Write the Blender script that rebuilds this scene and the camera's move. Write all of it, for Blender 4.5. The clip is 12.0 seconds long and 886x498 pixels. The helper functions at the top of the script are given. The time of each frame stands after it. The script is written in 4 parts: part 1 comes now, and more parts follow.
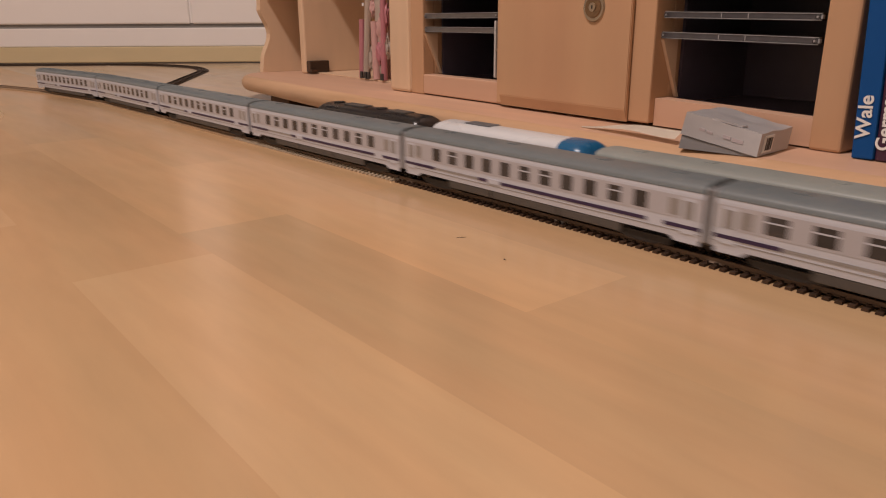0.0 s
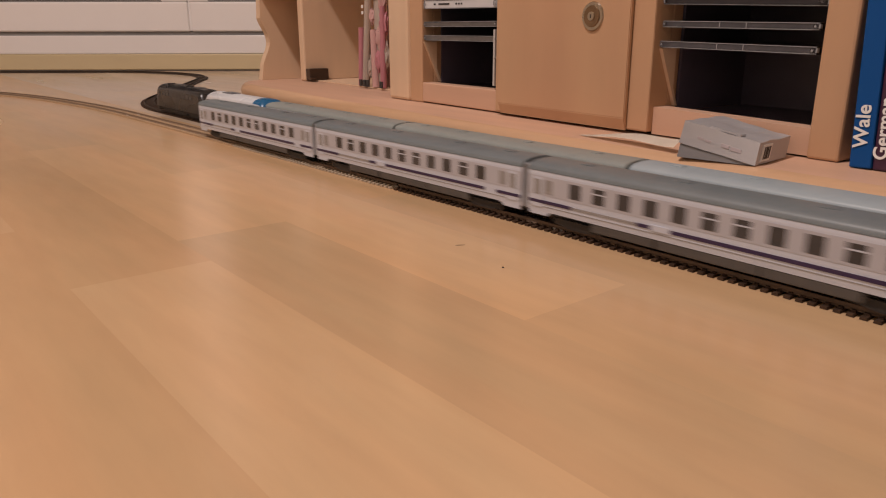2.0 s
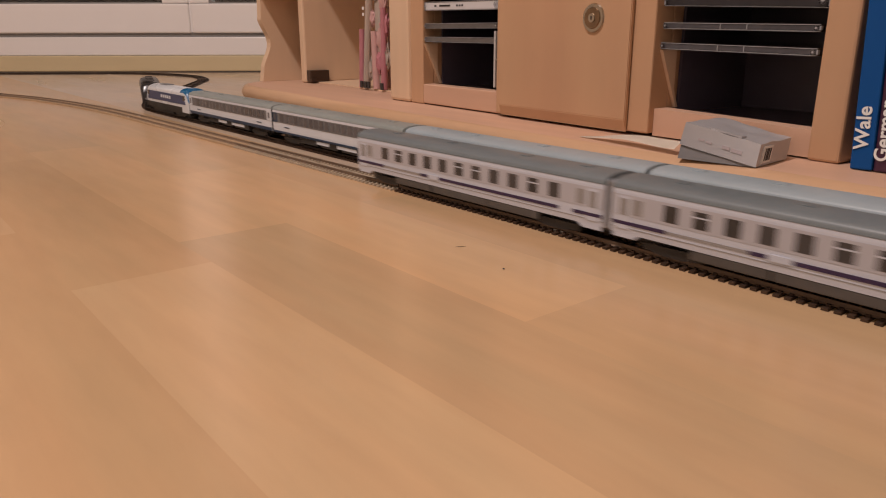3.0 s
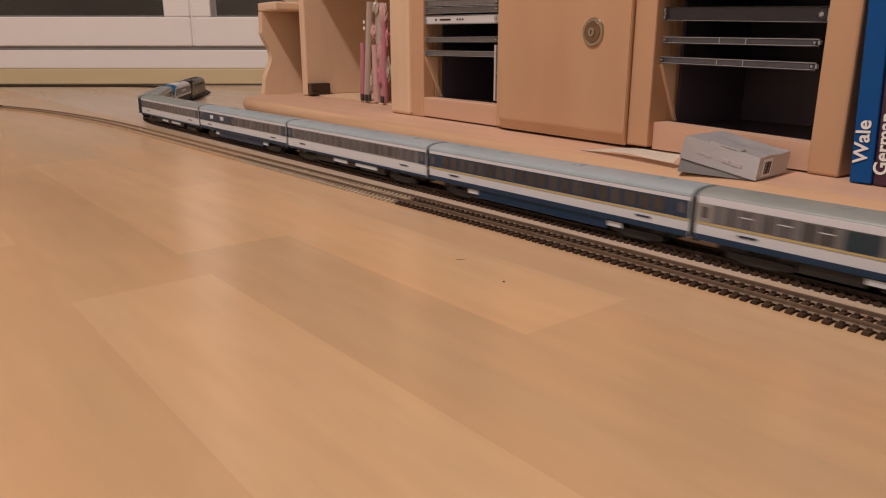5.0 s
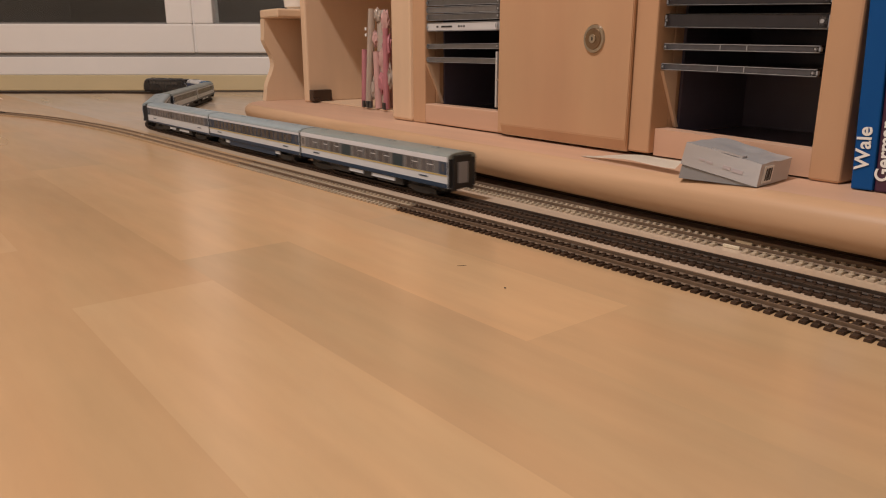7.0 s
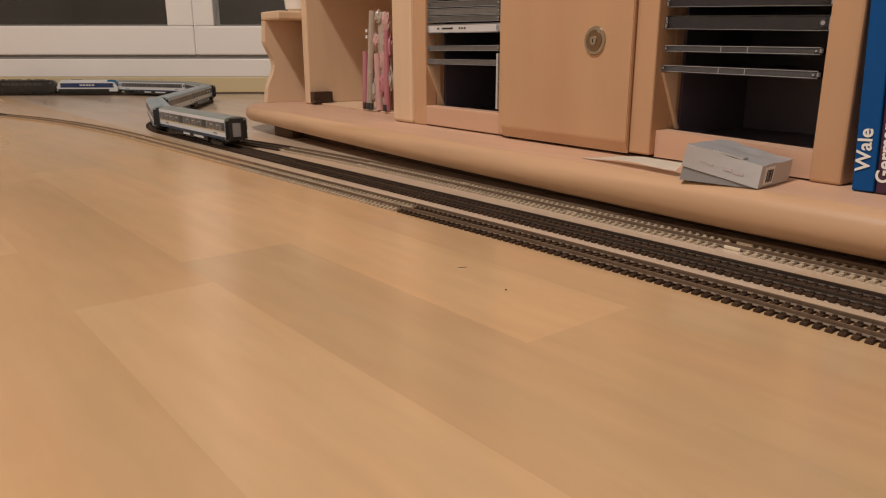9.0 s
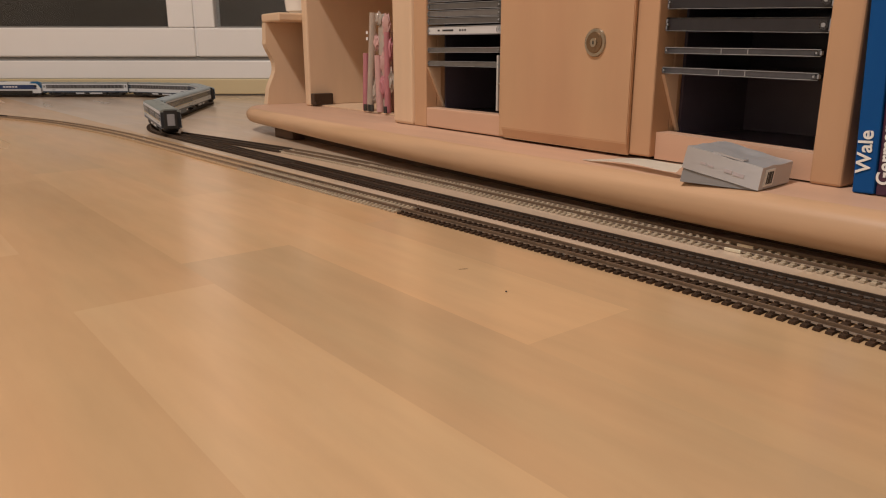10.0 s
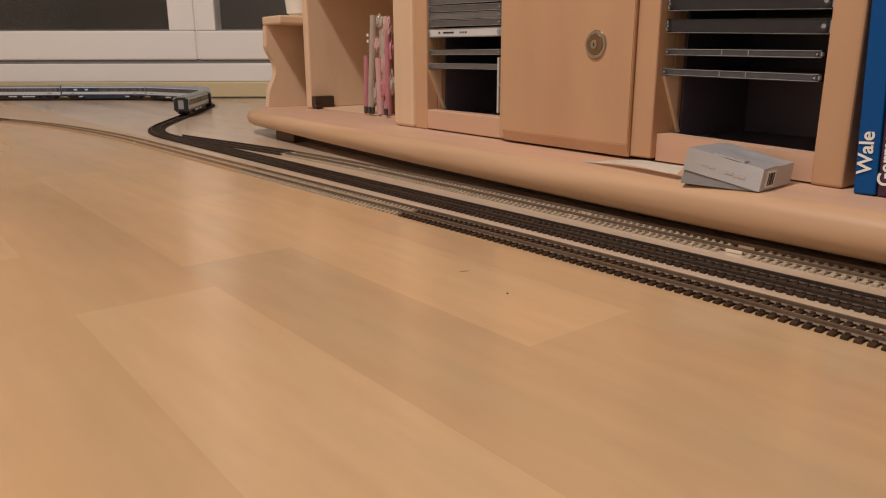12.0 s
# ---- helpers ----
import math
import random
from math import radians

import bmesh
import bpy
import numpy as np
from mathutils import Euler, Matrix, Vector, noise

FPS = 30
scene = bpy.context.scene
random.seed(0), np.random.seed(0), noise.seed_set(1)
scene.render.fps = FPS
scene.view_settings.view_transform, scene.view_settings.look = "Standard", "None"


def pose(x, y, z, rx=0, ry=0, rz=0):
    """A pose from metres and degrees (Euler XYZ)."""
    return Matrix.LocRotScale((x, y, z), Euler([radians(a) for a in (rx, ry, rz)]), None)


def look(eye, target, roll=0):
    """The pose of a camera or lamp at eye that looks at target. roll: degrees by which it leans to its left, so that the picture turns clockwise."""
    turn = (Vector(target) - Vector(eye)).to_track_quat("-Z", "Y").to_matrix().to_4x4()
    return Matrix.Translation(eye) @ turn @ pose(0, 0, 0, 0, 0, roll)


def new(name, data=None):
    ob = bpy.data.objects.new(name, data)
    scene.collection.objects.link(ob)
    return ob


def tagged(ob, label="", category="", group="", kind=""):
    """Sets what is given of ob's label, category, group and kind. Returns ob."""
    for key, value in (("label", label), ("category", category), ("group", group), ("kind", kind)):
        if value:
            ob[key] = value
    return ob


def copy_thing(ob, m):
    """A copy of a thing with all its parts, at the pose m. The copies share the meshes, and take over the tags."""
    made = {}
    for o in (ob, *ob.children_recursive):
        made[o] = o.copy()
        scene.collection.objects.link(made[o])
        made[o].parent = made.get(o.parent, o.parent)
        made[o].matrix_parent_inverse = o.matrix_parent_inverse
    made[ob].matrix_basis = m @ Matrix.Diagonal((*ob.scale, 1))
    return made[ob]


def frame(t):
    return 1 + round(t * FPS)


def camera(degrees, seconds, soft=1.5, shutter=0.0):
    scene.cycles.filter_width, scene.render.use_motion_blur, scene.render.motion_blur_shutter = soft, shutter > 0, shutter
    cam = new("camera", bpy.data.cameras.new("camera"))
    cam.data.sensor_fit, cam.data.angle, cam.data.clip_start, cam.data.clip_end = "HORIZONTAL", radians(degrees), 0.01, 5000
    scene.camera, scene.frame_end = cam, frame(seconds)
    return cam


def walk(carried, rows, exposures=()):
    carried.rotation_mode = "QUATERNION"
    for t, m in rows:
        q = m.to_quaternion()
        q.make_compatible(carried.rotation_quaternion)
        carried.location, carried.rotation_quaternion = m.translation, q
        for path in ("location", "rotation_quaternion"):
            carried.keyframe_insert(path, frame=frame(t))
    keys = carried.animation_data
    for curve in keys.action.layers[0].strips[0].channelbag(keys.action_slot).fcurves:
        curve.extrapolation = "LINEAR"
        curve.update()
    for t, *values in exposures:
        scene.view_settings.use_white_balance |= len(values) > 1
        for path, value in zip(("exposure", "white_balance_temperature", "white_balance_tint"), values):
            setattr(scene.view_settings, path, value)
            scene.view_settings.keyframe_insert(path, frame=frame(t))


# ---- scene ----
# ---- camera and its walk ----
EYE = (0.0, 0.0, 0.1312)
cam = camera(62.97, 12.0, soft=1.1, shutter=0.55)
walk(cam, [
    (0.0, look(EYE, (-0.73713, 0.60374, -0.17237), -0.306)),
    (0.5, look(EYE, (-0.73938, 0.60506, -0.16416), -0.155)),
    (1.0, look(EYE, (-0.73843, 0.60668, -0.16323), -0.159)),
    (1.5, look(EYE, (-0.73817, 0.60715, -0.16291), -0.110)),
    (2.0, look(EYE, (-0.73835, 0.60728, -0.16217), -0.120)),
    (2.5, look(EYE, (-0.73923, 0.60709, -0.16036), -0.178)),
    (3.0, look(EYE, (-0.73940, 0.60697, -0.16017), -0.120)),
    (5.0, look(EYE, (-0.74326, 0.61005, -0.14344), -0.002)),
    (5.5, look(EYE, (-0.74399, 0.60875, -0.14435), -0.092)),
    (6.0, look(EYE, (-0.74456, 0.60924, -0.14169), -0.056)),
    (6.5, look(EYE, (-0.74538, 0.60992, -0.13793), -0.001)),
    (7.0, look(EYE, (-0.74620, 0.61015, -0.13511), 0.000)),
    (9.0, look(EYE, (-0.74742, 0.60967, -0.13279), -0.035)),
    (9.5, look(EYE, (-0.74772, 0.60984, -0.13152), -0.016)),
    (10.0, look(EYE, (-0.74819, 0.60973, -0.13047), -0.009)),
    (10.5, look(EYE, (-0.74872, 0.60897, -0.13070), -0.104)),
    (11.0, look(EYE, (-0.74970, 0.60779, -0.13063), -0.181)),
    (11.5, look(EYE, (-0.74912, 0.60828, -0.13117), -0.092)),
    (12.0, look(EYE, (-0.74977, 0.60899, -0.12764), -0.175)),
], [(0.0, -0.07, 6700, 18), (3.2, -0.07, 6520, 18), (6.0, 0.01, 6430, 13), (8.8, 0.02, 6420, 7), (12.0, 0.02, 6300, 8)])

# ---- light: one warm ceiling lamp in a room at night ----
world = bpy.data.worlds.new("night")
scene.world = world
world.use_nodes = True
world.node_tree.nodes["Background"].inputs[0].default_value = (0.010, 0.012, 0.018, 1)
world.node_tree.nodes["Background"].inputs[1].default_value = 0.6
LAMP = (-0.54, -0.63, 2.30)
lamp_data = bpy.data.lights.new("ceiling_bulb", "AREA")
lamp_data.shape, lamp_data.size, lamp_data.energy = "DISK", 0.16, 47.0
lamp_data.color = (1.0, 0.893, 0.828)
lamp_data.spread = radians(180)
lamp_ob = new("ceiling_bulb", lamp_data)
lamp_ob.location = LAMP


# ---- materials ----
def mat(name, colour, rough=0.5, metal=0.0, spec=0.5, vary=0.0, grain=None, bump=0.0, bump_scale=300.0,
        coat=0.0, rand=0.0, tone=False, transmission=0.0, emit=0.0, scale=40.0, rough_vary=0.06, blush=None):
    """A procedural surface: base colour with two scales of variation, fine relief and uneven gloss."""
    m = bpy.data.materials.new(name)
    m.use_nodes = True
    nt = m.node_tree
    b = nt.nodes["Principled BSDF"]
    b.inputs["Base Color"].default_value = (*colour, 1)
    b.inputs["Roughness"].default_value = rough
    b.inputs["Metallic"].default_value = metal
    b.inputs["Specular IOR Level"].default_value = spec
    b.inputs["Coat Weight"].default_value = coat
    b.inputs["Transmission Weight"].default_value = transmission
    if emit:
        b.inputs["Emission Color"].default_value = (*colour, 1)
        b.inputs["Emission Strength"].default_value = emit
    geo = nt.nodes.new("ShaderNodeTexCoord")
    mp = nt.nodes.new("ShaderNodeMapping")
    nt.links.new(geo.outputs["Object"], mp.inputs["Vector"])
    if grain:
        mp.inputs["Scale"].default_value = grain
    if vary or rand or tone:
        n1 = nt.nodes.new("ShaderNodeTexNoise")
        n1.inputs["Scale"].default_value = scale
        n1.inputs["Detail"].default_value = 5
        n2 = nt.nodes.new("ShaderNodeTexNoise")
        n2.inputs["Scale"].default_value = scale * 0.13
        n2.inputs["Detail"].default_value = 2
        nt.links.new(mp.outputs[0], n1.inputs["Vector"])
        nt.links.new(mp.outputs[0], n2.inputs["Vector"])
        add = nt.nodes.new("ShaderNodeMath")
        add.operation = "ADD"
        nt.links.new(n1.outputs["Fac"], add.inputs[0])
        nt.links.new(n2.outputs["Fac"], add.inputs[1])
        rng = nt.nodes.new("ShaderNodeMapRange")
        rng.inputs["From Min"].default_value, rng.inputs["From Max"].default_value = 0.6, 1.4
        rng.inputs["To Min"].default_value, rng.inputs["To Max"].default_value = 1 - vary, 1 + vary
        nt.links.new(add.outputs[0], rng.inputs["Value"])
        last = rng.outputs[0]
        if tone:
            info = nt.nodes.new("ShaderNodeObjectInfo")
            mul = nt.nodes.new("ShaderNodeMix")
            mul.data_type, mul.blend_type = "RGBA", "MULTIPLY"
            mul.inputs[0].default_value = 1.0
            mul.inputs[6].default_value = (*colour, 1)
            nt.links.new(info.outputs["Color"], mul.inputs[7])
        if rand:
            info = nt.nodes.new("ShaderNodeObjectInfo")
            r2 = nt.nodes.new("ShaderNodeMapRange")
            r2.inputs["To Min"].default_value, r2.inputs["To Max"].default_value = 1 - rand, 1 + rand
            nt.links.new(info.outputs["Random"], r2.inputs["Value"])
            mul = nt.nodes.new("ShaderNodeMath")
            mul.operation = "MULTIPLY"
            nt.links.new(last, mul.inputs[0])
            nt.links.new(r2.outputs[0], mul.inputs[1])
            last = mul.outputs[0]
        mix = nt.nodes.new("ShaderNodeVectorMath")
        mix.operation = "SCALE"
        mix.inputs[0].default_value = colour
        if blush:
            n3 = nt.nodes.new("ShaderNodeTexNoise")
            n3.inputs["Scale"].default_value = scale * 0.32
            n3.inputs["Detail"].default_value = 3
            nt.links.new(mp.outputs[0], n3.inputs["Vector"])
            r3 = nt.nodes.new("ShaderNodeMapRange")
            r3.inputs["From Min"].default_value, r3.inputs["From Max"].default_value = 0.38, 0.62
            nt.links.new(n3.outputs["Fac"], r3.inputs["Value"])
            tint = nt.nodes.new("ShaderNodeMix")
            tint.data_type = "RGBA"
            tint.inputs[6].default_value = (*colour, 1)
            tint.inputs[7].default_value = (*blush, 1)
            nt.links.new(r3.outputs[0], tint.inputs[0])
            nt.links.new(tint.outputs[2], mul.inputs[6] if tone else mix.inputs[0])
        if tone:
            nt.links.new(mul.outputs[2], mix.inputs[0])
        nt.links.new(last, mix.inputs["Scale"])
        nt.links.new(mix.outputs[0], b.inputs["Base Color"])
        rr = nt.nodes.new("ShaderNodeMapRange")
        rr.inputs["From Min"].default_value, rr.inputs["From Max"].default_value = 0.3, 0.7
        rr.inputs["To Min"].default_value, rr.inputs["To Max"].default_value = max(rough - rough_vary, 0.02), rough + rough_vary
        nt.links.new(n2.outputs["Fac"], rr.inputs["Value"])
        nt.links.new(rr.outputs[0], b.inputs["Roughness"])
    if bump:
        nb = nt.nodes.new("ShaderNodeTexNoise")
        nb.inputs["Scale"].default_value = bump_scale
        nb.inputs["Detail"].default_value = 3
        nt.links.new(mp.outputs[0], nb.inputs["Vector"])
        bp = nt.nodes.new("ShaderNodeBump")
        bp.inputs["Strength"].default_value = bump
        bp.inputs["Distance"].default_value = 0.001
        nt.links.new(nb.outputs["Fac"], bp.inputs["Height"])
        nt.links.new(bp.outputs[0], b.inputs["Normal"])
    return m


FLOOR = mat("beech_laminate", (0.595, 0.394, 0.216), 0.225, spec=0.60, vary=0.085, grain=(1.2, 7, 7), scale=11, bump=0.015, bump_scale=120, tone=True, blush=(0.625, 0.395, 0.213))
WOOD = mat("alder_wood", (0.52, 0.304, 0.178), 0.48, spec=0.35, vary=0.07, grain=(1, 1, 0.2), scale=26, bump=0.03, bump_scale=500, blush=(0.545, 0.336, 0.195))
WOOD_FLAT = mat("alder_wood_lengthwise", (0.60, 0.374, 0.254), 0.50, spec=0.35, vary=0.11, grain=(0.06, 1, 1), scale=55, blush=(0.62, 0.397, 0.278), bump=0.03, bump_scale=500)
NOSING = mat("board_edge_band", (0.48, 0.292, 0.160), 0.42, spec=0.4, vary=0.24, grain=(0.035, 1, 1), scale=75, bump=0.04, bump_scale=400, blush=(0.53, 0.335, 0.20))
# backing colour; on post, left panel and bracket it paints stronger light on wood
BACKING_LIT = mat("backing_and_lit_wood", (0.70, 0.50, 0.335), 0.5, vary=0.05, grain=(1, 1, 0.15), scale=50)
# dark brown for the feet; on plinth and cabinet joint it paints shade
SHADE_AND_FOOT = mat("painted_shade_and_foot", (0.095, 0.052, 0.030), 0.8, vary=0.2)
WHITE_PAINT = mat("white_window_frame", (0.88, 0.86, 0.85), 0.32, vary=0.015, scale=15)
CEILING = mat("white_ceiling", (0.87, 0.86, 0.83), 0.9, vary=0.02, scale=10)
PLASTER = mat("wall_plaster", (0.84, 0.81, 0.76), 0.85, vary=0.03, scale=12, bump=0.1, bump_scale=200)
SKIRT = mat("beige_threshold", (0.66, 0.55, 0.34), 0.45, vary=0.05, grain=(0.2, 1, 1), scale=40)
SEAL = mat("grey_rubber_seal", (0.24, 0.235, 0.23), 0.7, vary=0.1)
GLASS = mat("night_pane_glass", (0.9, 0.93, 0.92), 0.02, transmission=1.0)
NIGHT = mat("night_garden", (0.006, 0.006, 0.007), 0.9, vary=0.3, scale=3)
TIE_BLACK = mat("black_sleeper_plastic", (0.050, 0.028, 0.0165), 0.6, spec=0.3, vary=0.2, rand=0.2, scale=400)
TIE_GREY = mat("grey_sleeper_plastic", (0.44, 0.36, 0.265), 0.6, vary=0.12, rand=0.1, scale=400)
TIE_SAND = mat("sand_sleeper_plastic", (0.55, 0.385, 0.235), 0.6, vary=0.1, rand=0.1, scale=400)
RAIL = mat("dull_nickel_rail", (0.165, 0.114, 0.078), 0.6, metal=0.1, spec=0.25, vary=0.18, scale=200)
RAIL_TAN = mat("tan_rail", (0.24, 0.17, 0.115), 0.55, metal=0.1, spec=0.25, vary=0.15, scale=200)
RAIL_BROWN = mat("browned_rail", (0.058, 0.040, 0.029), 0.6, metal=0.1, spec=0.25, vary=0.2, scale=200)
COACH_WHITE = mat("coach_white_plastic", (0.505, 0.535, 0.605), 0.35, vary=0.03, scale=80)
GANGWAY = mat("grey_rubber_gangway", (0.27, 0.27, 0.28), 0.6, vary=0.15, scale=200)
BAND_GREY = mat("blue_grey_band", (0.13, 0.135, 0.145), 0.35, vary=0.1, scale=100)
ROOF_GREY = mat("coach_roof_grey", (0.145, 0.170, 0.180), 0.45, vary=0.08, scale=60)
STRIPE = mat("coach_violet_stripe", (0.030, 0.016, 0.060), 0.4, vary=0.1)
PANE = mat("coach_window", (0.045, 0.043, 0.045), 0.2, vary=0.25, rand=0.3, scale=90)
PANE_FROST = mat("coach_frosted_window", (0.27, 0.26, 0.255), 0.3, vary=0.1)
UNDER = mat("underframe_black", (0.018, 0.016, 0.015), 0.6, vary=0.25, scale=150)
UNDER_GREY = mat("underframe_grey", (0.075, 0.068, 0.062), 0.6, vary=0.15, scale=150)
WHEEL = mat("wheel_steel", (0.10, 0.09, 0.085), 0.4, metal=0.7, vary=0.2)
ROOF_BLUE = mat("pale_blue_roof", (0.31, 0.37, 0.40), 0.42, vary=0.06, scale=60)
ROOF_OLD = mat("greenish_grey_roof", (0.25, 0.275, 0.262), 0.45, vary=0.08, scale=60)
SIDE_BLUE = mat("coach_dark_blue", (0.010, 0.035, 0.078), 0.36, vary=0.06, scale=80)
SIDE_PALE = mat("coach_pale_band", (0.62, 0.65, 0.69), 0.36, vary=0.04, scale=80)
YELLOW = mat("coach_yellow_line", (0.55, 0.43, 0.17), 0.4, vary=0.05)
LOCO_BLACK = mat("loco_black", (0.018, 0.017, 0.018), 0.3, vary=0.12, scale=80)
LOCO_WHITE = mat("loco_white", (0.62, 0.64, 0.66), 0.3, vary=0.03, scale=80)
LOCO_TEAL = mat("loco_teal", (0.008, 0.11, 0.25), 0.32, vary=0.05, scale=80)
LOCO_BLUE = mat("loco_blue", (0.012, 0.035, 0.12), 0.32, vary=0.05, scale=80)
METAL = mat("silvery_metal", (0.55, 0.53, 0.50), 0.3, metal=1.0, vary=0.08)
BRASS = mat("aged_nickel_lock", (0.45, 0.40, 0.32), 0.28, metal=1.0, vary=0.12, scale=200)
BLACKHOLE = mat("black_plastic_insert", (0.085, 0.070, 0.095), 0.35, vary=0.15, scale=40)
CLEAR = mat("clear_case_plastic", (0.92, 0.94, 0.96), 0.04, transmission=1.0)
CASE_DARK = mat("dark_case_tray", (0.045, 0.045, 0.05), 0.25, vary=0.2, rand=0.4, scale=60)
CASE_PRINT = mat("case_print_white", (0.60, 0.60, 0.61), 0.3, vary=0.05)
BLUE_BOOK = mat("blue_book_cover", (0.006, 0.075, 0.27), 0.5, spec=0.15, vary=0.05, scale=50)
PLUM_BOOK = mat("plum_book_cover", (0.055, 0.018, 0.045), 0.35, vary=0.08, scale=50)
LETTER = mat("white_lettering", (0.82, 0.82, 0.80), 0.4)
PAGES = mat("paper_pages", (0.75, 0.70, 0.60), 0.7, vary=0.06, grain=(1, 20, 1), scale=80)
PAPER = mat("cream_paper", (0.86, 0.80, 0.70), 0.6, vary=0.04)
BOX_SILVER = mat("silver_card", (0.50, 0.49, 0.50), 0.34, metal=0.2, vary=0.06, scale=70)
BOX_SHADED = mat("shaded_card", (0.27, 0.265, 0.27), 0.45, vary=0.08, scale=70)
BOX_LABEL = mat("white_label", (0.78, 0.76, 0.72), 0.5)
INK = mat("dark_print", (0.03, 0.03, 0.03), 0.5)
PINK = mat("pink_plastic", (0.46, 0.18, 0.21), 0.35, vary=0.15, scale=60)
PINK_PALE = mat("pale_pink_plastic", (0.55, 0.33, 0.31), 0.35, vary=0.15, scale=60)
BAG = mat("clear_bag", (0.72, 0.62, 0.54), 0.25, vary=0.1, transmission=0.5)
CATCH = mat("brown_magnetic_catch", (0.045, 0.024, 0.014), 0.4, vary=0.15)
CASE_EDGE = mat("case_edge_plastic", (0.33, 0.335, 0.35), 0.25, vary=0.15, scale=150)
PANE_OLD = mat("old_coach_window", (0.085, 0.085, 0.095), 0.25, vary=0.25, rand=0.3, scale=90)
GUTTER = mat("coach_white_cantrail", (0.66, 0.68, 0.74), 0.36, vary=0.04, scale=80)
END_GREY = mat("grey_end_door", (0.30, 0.30, 0.32), 0.4, vary=0.06, scale=120)
JOINER_PALE = mat("pale_plastic_joiner", (0.74, 0.66, 0.50), 0.4, vary=0.06)
PANEL_TEAL = mat("coach_teal_panel", (0.012, 0.036, 0.052), 0.4, vary=0.08, scale=80)
END_DARK = mat("dark_end_wall", (0.012, 0.016, 0.022), 0.45, vary=0.1, scale=120)
CASE_HAZE = mat("hazy_case_front", (0.19, 0.18, 0.172), 0.24, vary=0.25, rand=0.3, transmission=0.35, scale=90)
CASE_SMOKE = mat("dim_clear_case_front", (0.060, 0.060, 0.068), 0.16, vary=0.3, rand=0.3, scale=90)
CASE_BLACK = mat("black_case_spine", (0.022, 0.021, 0.025), 0.32, spec=0.4, vary=0.3, rand=0.3, scale=60)
BELT_GREY = mat("coach_window_belt", (0.42, 0.42, 0.455), 0.36, vary=0.04, scale=80)
BOX_RED = mat("faded_red_print", (0.49, 0.425, 0.435), 0.4, vary=0.1)
PLATE = mat("pale_grey_plate", (0.50, 0.49, 0.47), 0.35, vary=0.08)
LOCK_DARK = mat("tarnished_brass_ring", (0.27, 0.19, 0.12), 0.35, metal=1.0, vary=0.15, scale=200)
CUP = mat("white_ceramic", (0.78, 0.74, 0.68), 0.2, vary=0.02)


# ---- mesh helpers ----
def box(bm, x0, x1, y0, y1, z0, z1, bevel=0.0, seg=2):
    vs = [bm.verts.new(p) for p in ((x0, y0, z0), (x1, y0, z0), (x1, y1, z0), (x0, y1, z0),
                                    (x0, y0, z1), (x1, y0, z1), (x1, y1, z1), (x0, y1, z1))]
    fs = [bm.faces.new([vs[i] for i in q]) for q in ((3, 2, 1, 0), (4, 5, 6, 7), (0, 1, 5, 4), (1, 2, 6, 5), (2, 3, 7, 6), (3, 0, 4, 7))]
    if bevel:
        es = list({e for f in fs for e in f.edges})
        bmesh.ops.bevel(bm, geom=es, offset=bevel, segments=seg, affect="EDGES", profile=0.5)
    return bm


def cyl(bm, c, axis, r, length, seg=20, r2=None):
    m = Vector((0, 0, 1)).rotation_difference(Vector(axis)).to_matrix().to_4x4()
    bmesh.ops.create_cone(bm, cap_ends=True, segments=seg, radius1=r, radius2=r if r2 is None else r2, depth=length,
                          matrix=Matrix.Translation(c) @ m)
    return bm


def prism(bm, outline, axis, a, b):
    """A closed outline of 2D points, drawn out along an axis from a to b."""
    def at(p, d):
        return {"x": (d, p[0], p[1]), "y": (p[0], d, p[1]), "z": (p[0], p[1], d)}[axis]
    lo = [bm.verts.new(at(p, a)) for p in outline]
    hi = [bm.verts.new(at(p, b)) for p in outline]
    bm.faces.new(lo)
    bm.faces.new(hi)
    n = len(outline)
    for i in range(n):
        bm.faces.new((lo[i], lo[(i + 1) % n], hi[(i + 1) % n], hi[i]))
    bmesh.ops.recalc_face_normals(bm, faces=bm.faces)
    return bm


def mesh(name, bm, material, smooth=False):
    me = bpy.data.meshes.new(name)
    bmesh.ops.recalc_face_normals(bm, faces=bm.faces)
    if smooth:
        for f in bm.faces:
            f.smooth = True
        for e in bm.edges:
            e.smooth = len(e.link_faces) == 2 and e.calc_face_angle(0) < radians(35)
    bm.to_mesh(me)
    bm.free()
    me.materials.append(material)
    return me


def part(name, bm, material, parent, label="", smooth=False):
    ob = new(name, mesh(name, bm, material, smooth))
    ob.parent = parent
    return tagged(ob, label)


def thing(name, label, category, m=None, group="", kind=""):
    ob = new(name)
    ob.empty_display_size = 0.02
    if m is not None:
        ob.matrix_basis = m
    return tagged(ob, label, category, group, kind)


def B(*a, **k):
    return box(bmesh.new(), *a, **k)


# ---- the room ----
WALL_P = Vector((-2.29, 0.921, 0))
WALL_ANGLE = math.degrees(math.atan2(0.781, 0.6246))
ROOM = pose(WALL_P.x, WALL_P.y, 0, 0, 0, WALL_ANGLE)   # x along the window wall, y outwards


def structure(name, bm, material, m=None, label="", smooth=False):
    ob = new(name, mesh(name, bm, material, smooth))
    if m is not None:
        ob.matrix_basis = m
    return tagged(ob, label, kind="structure")


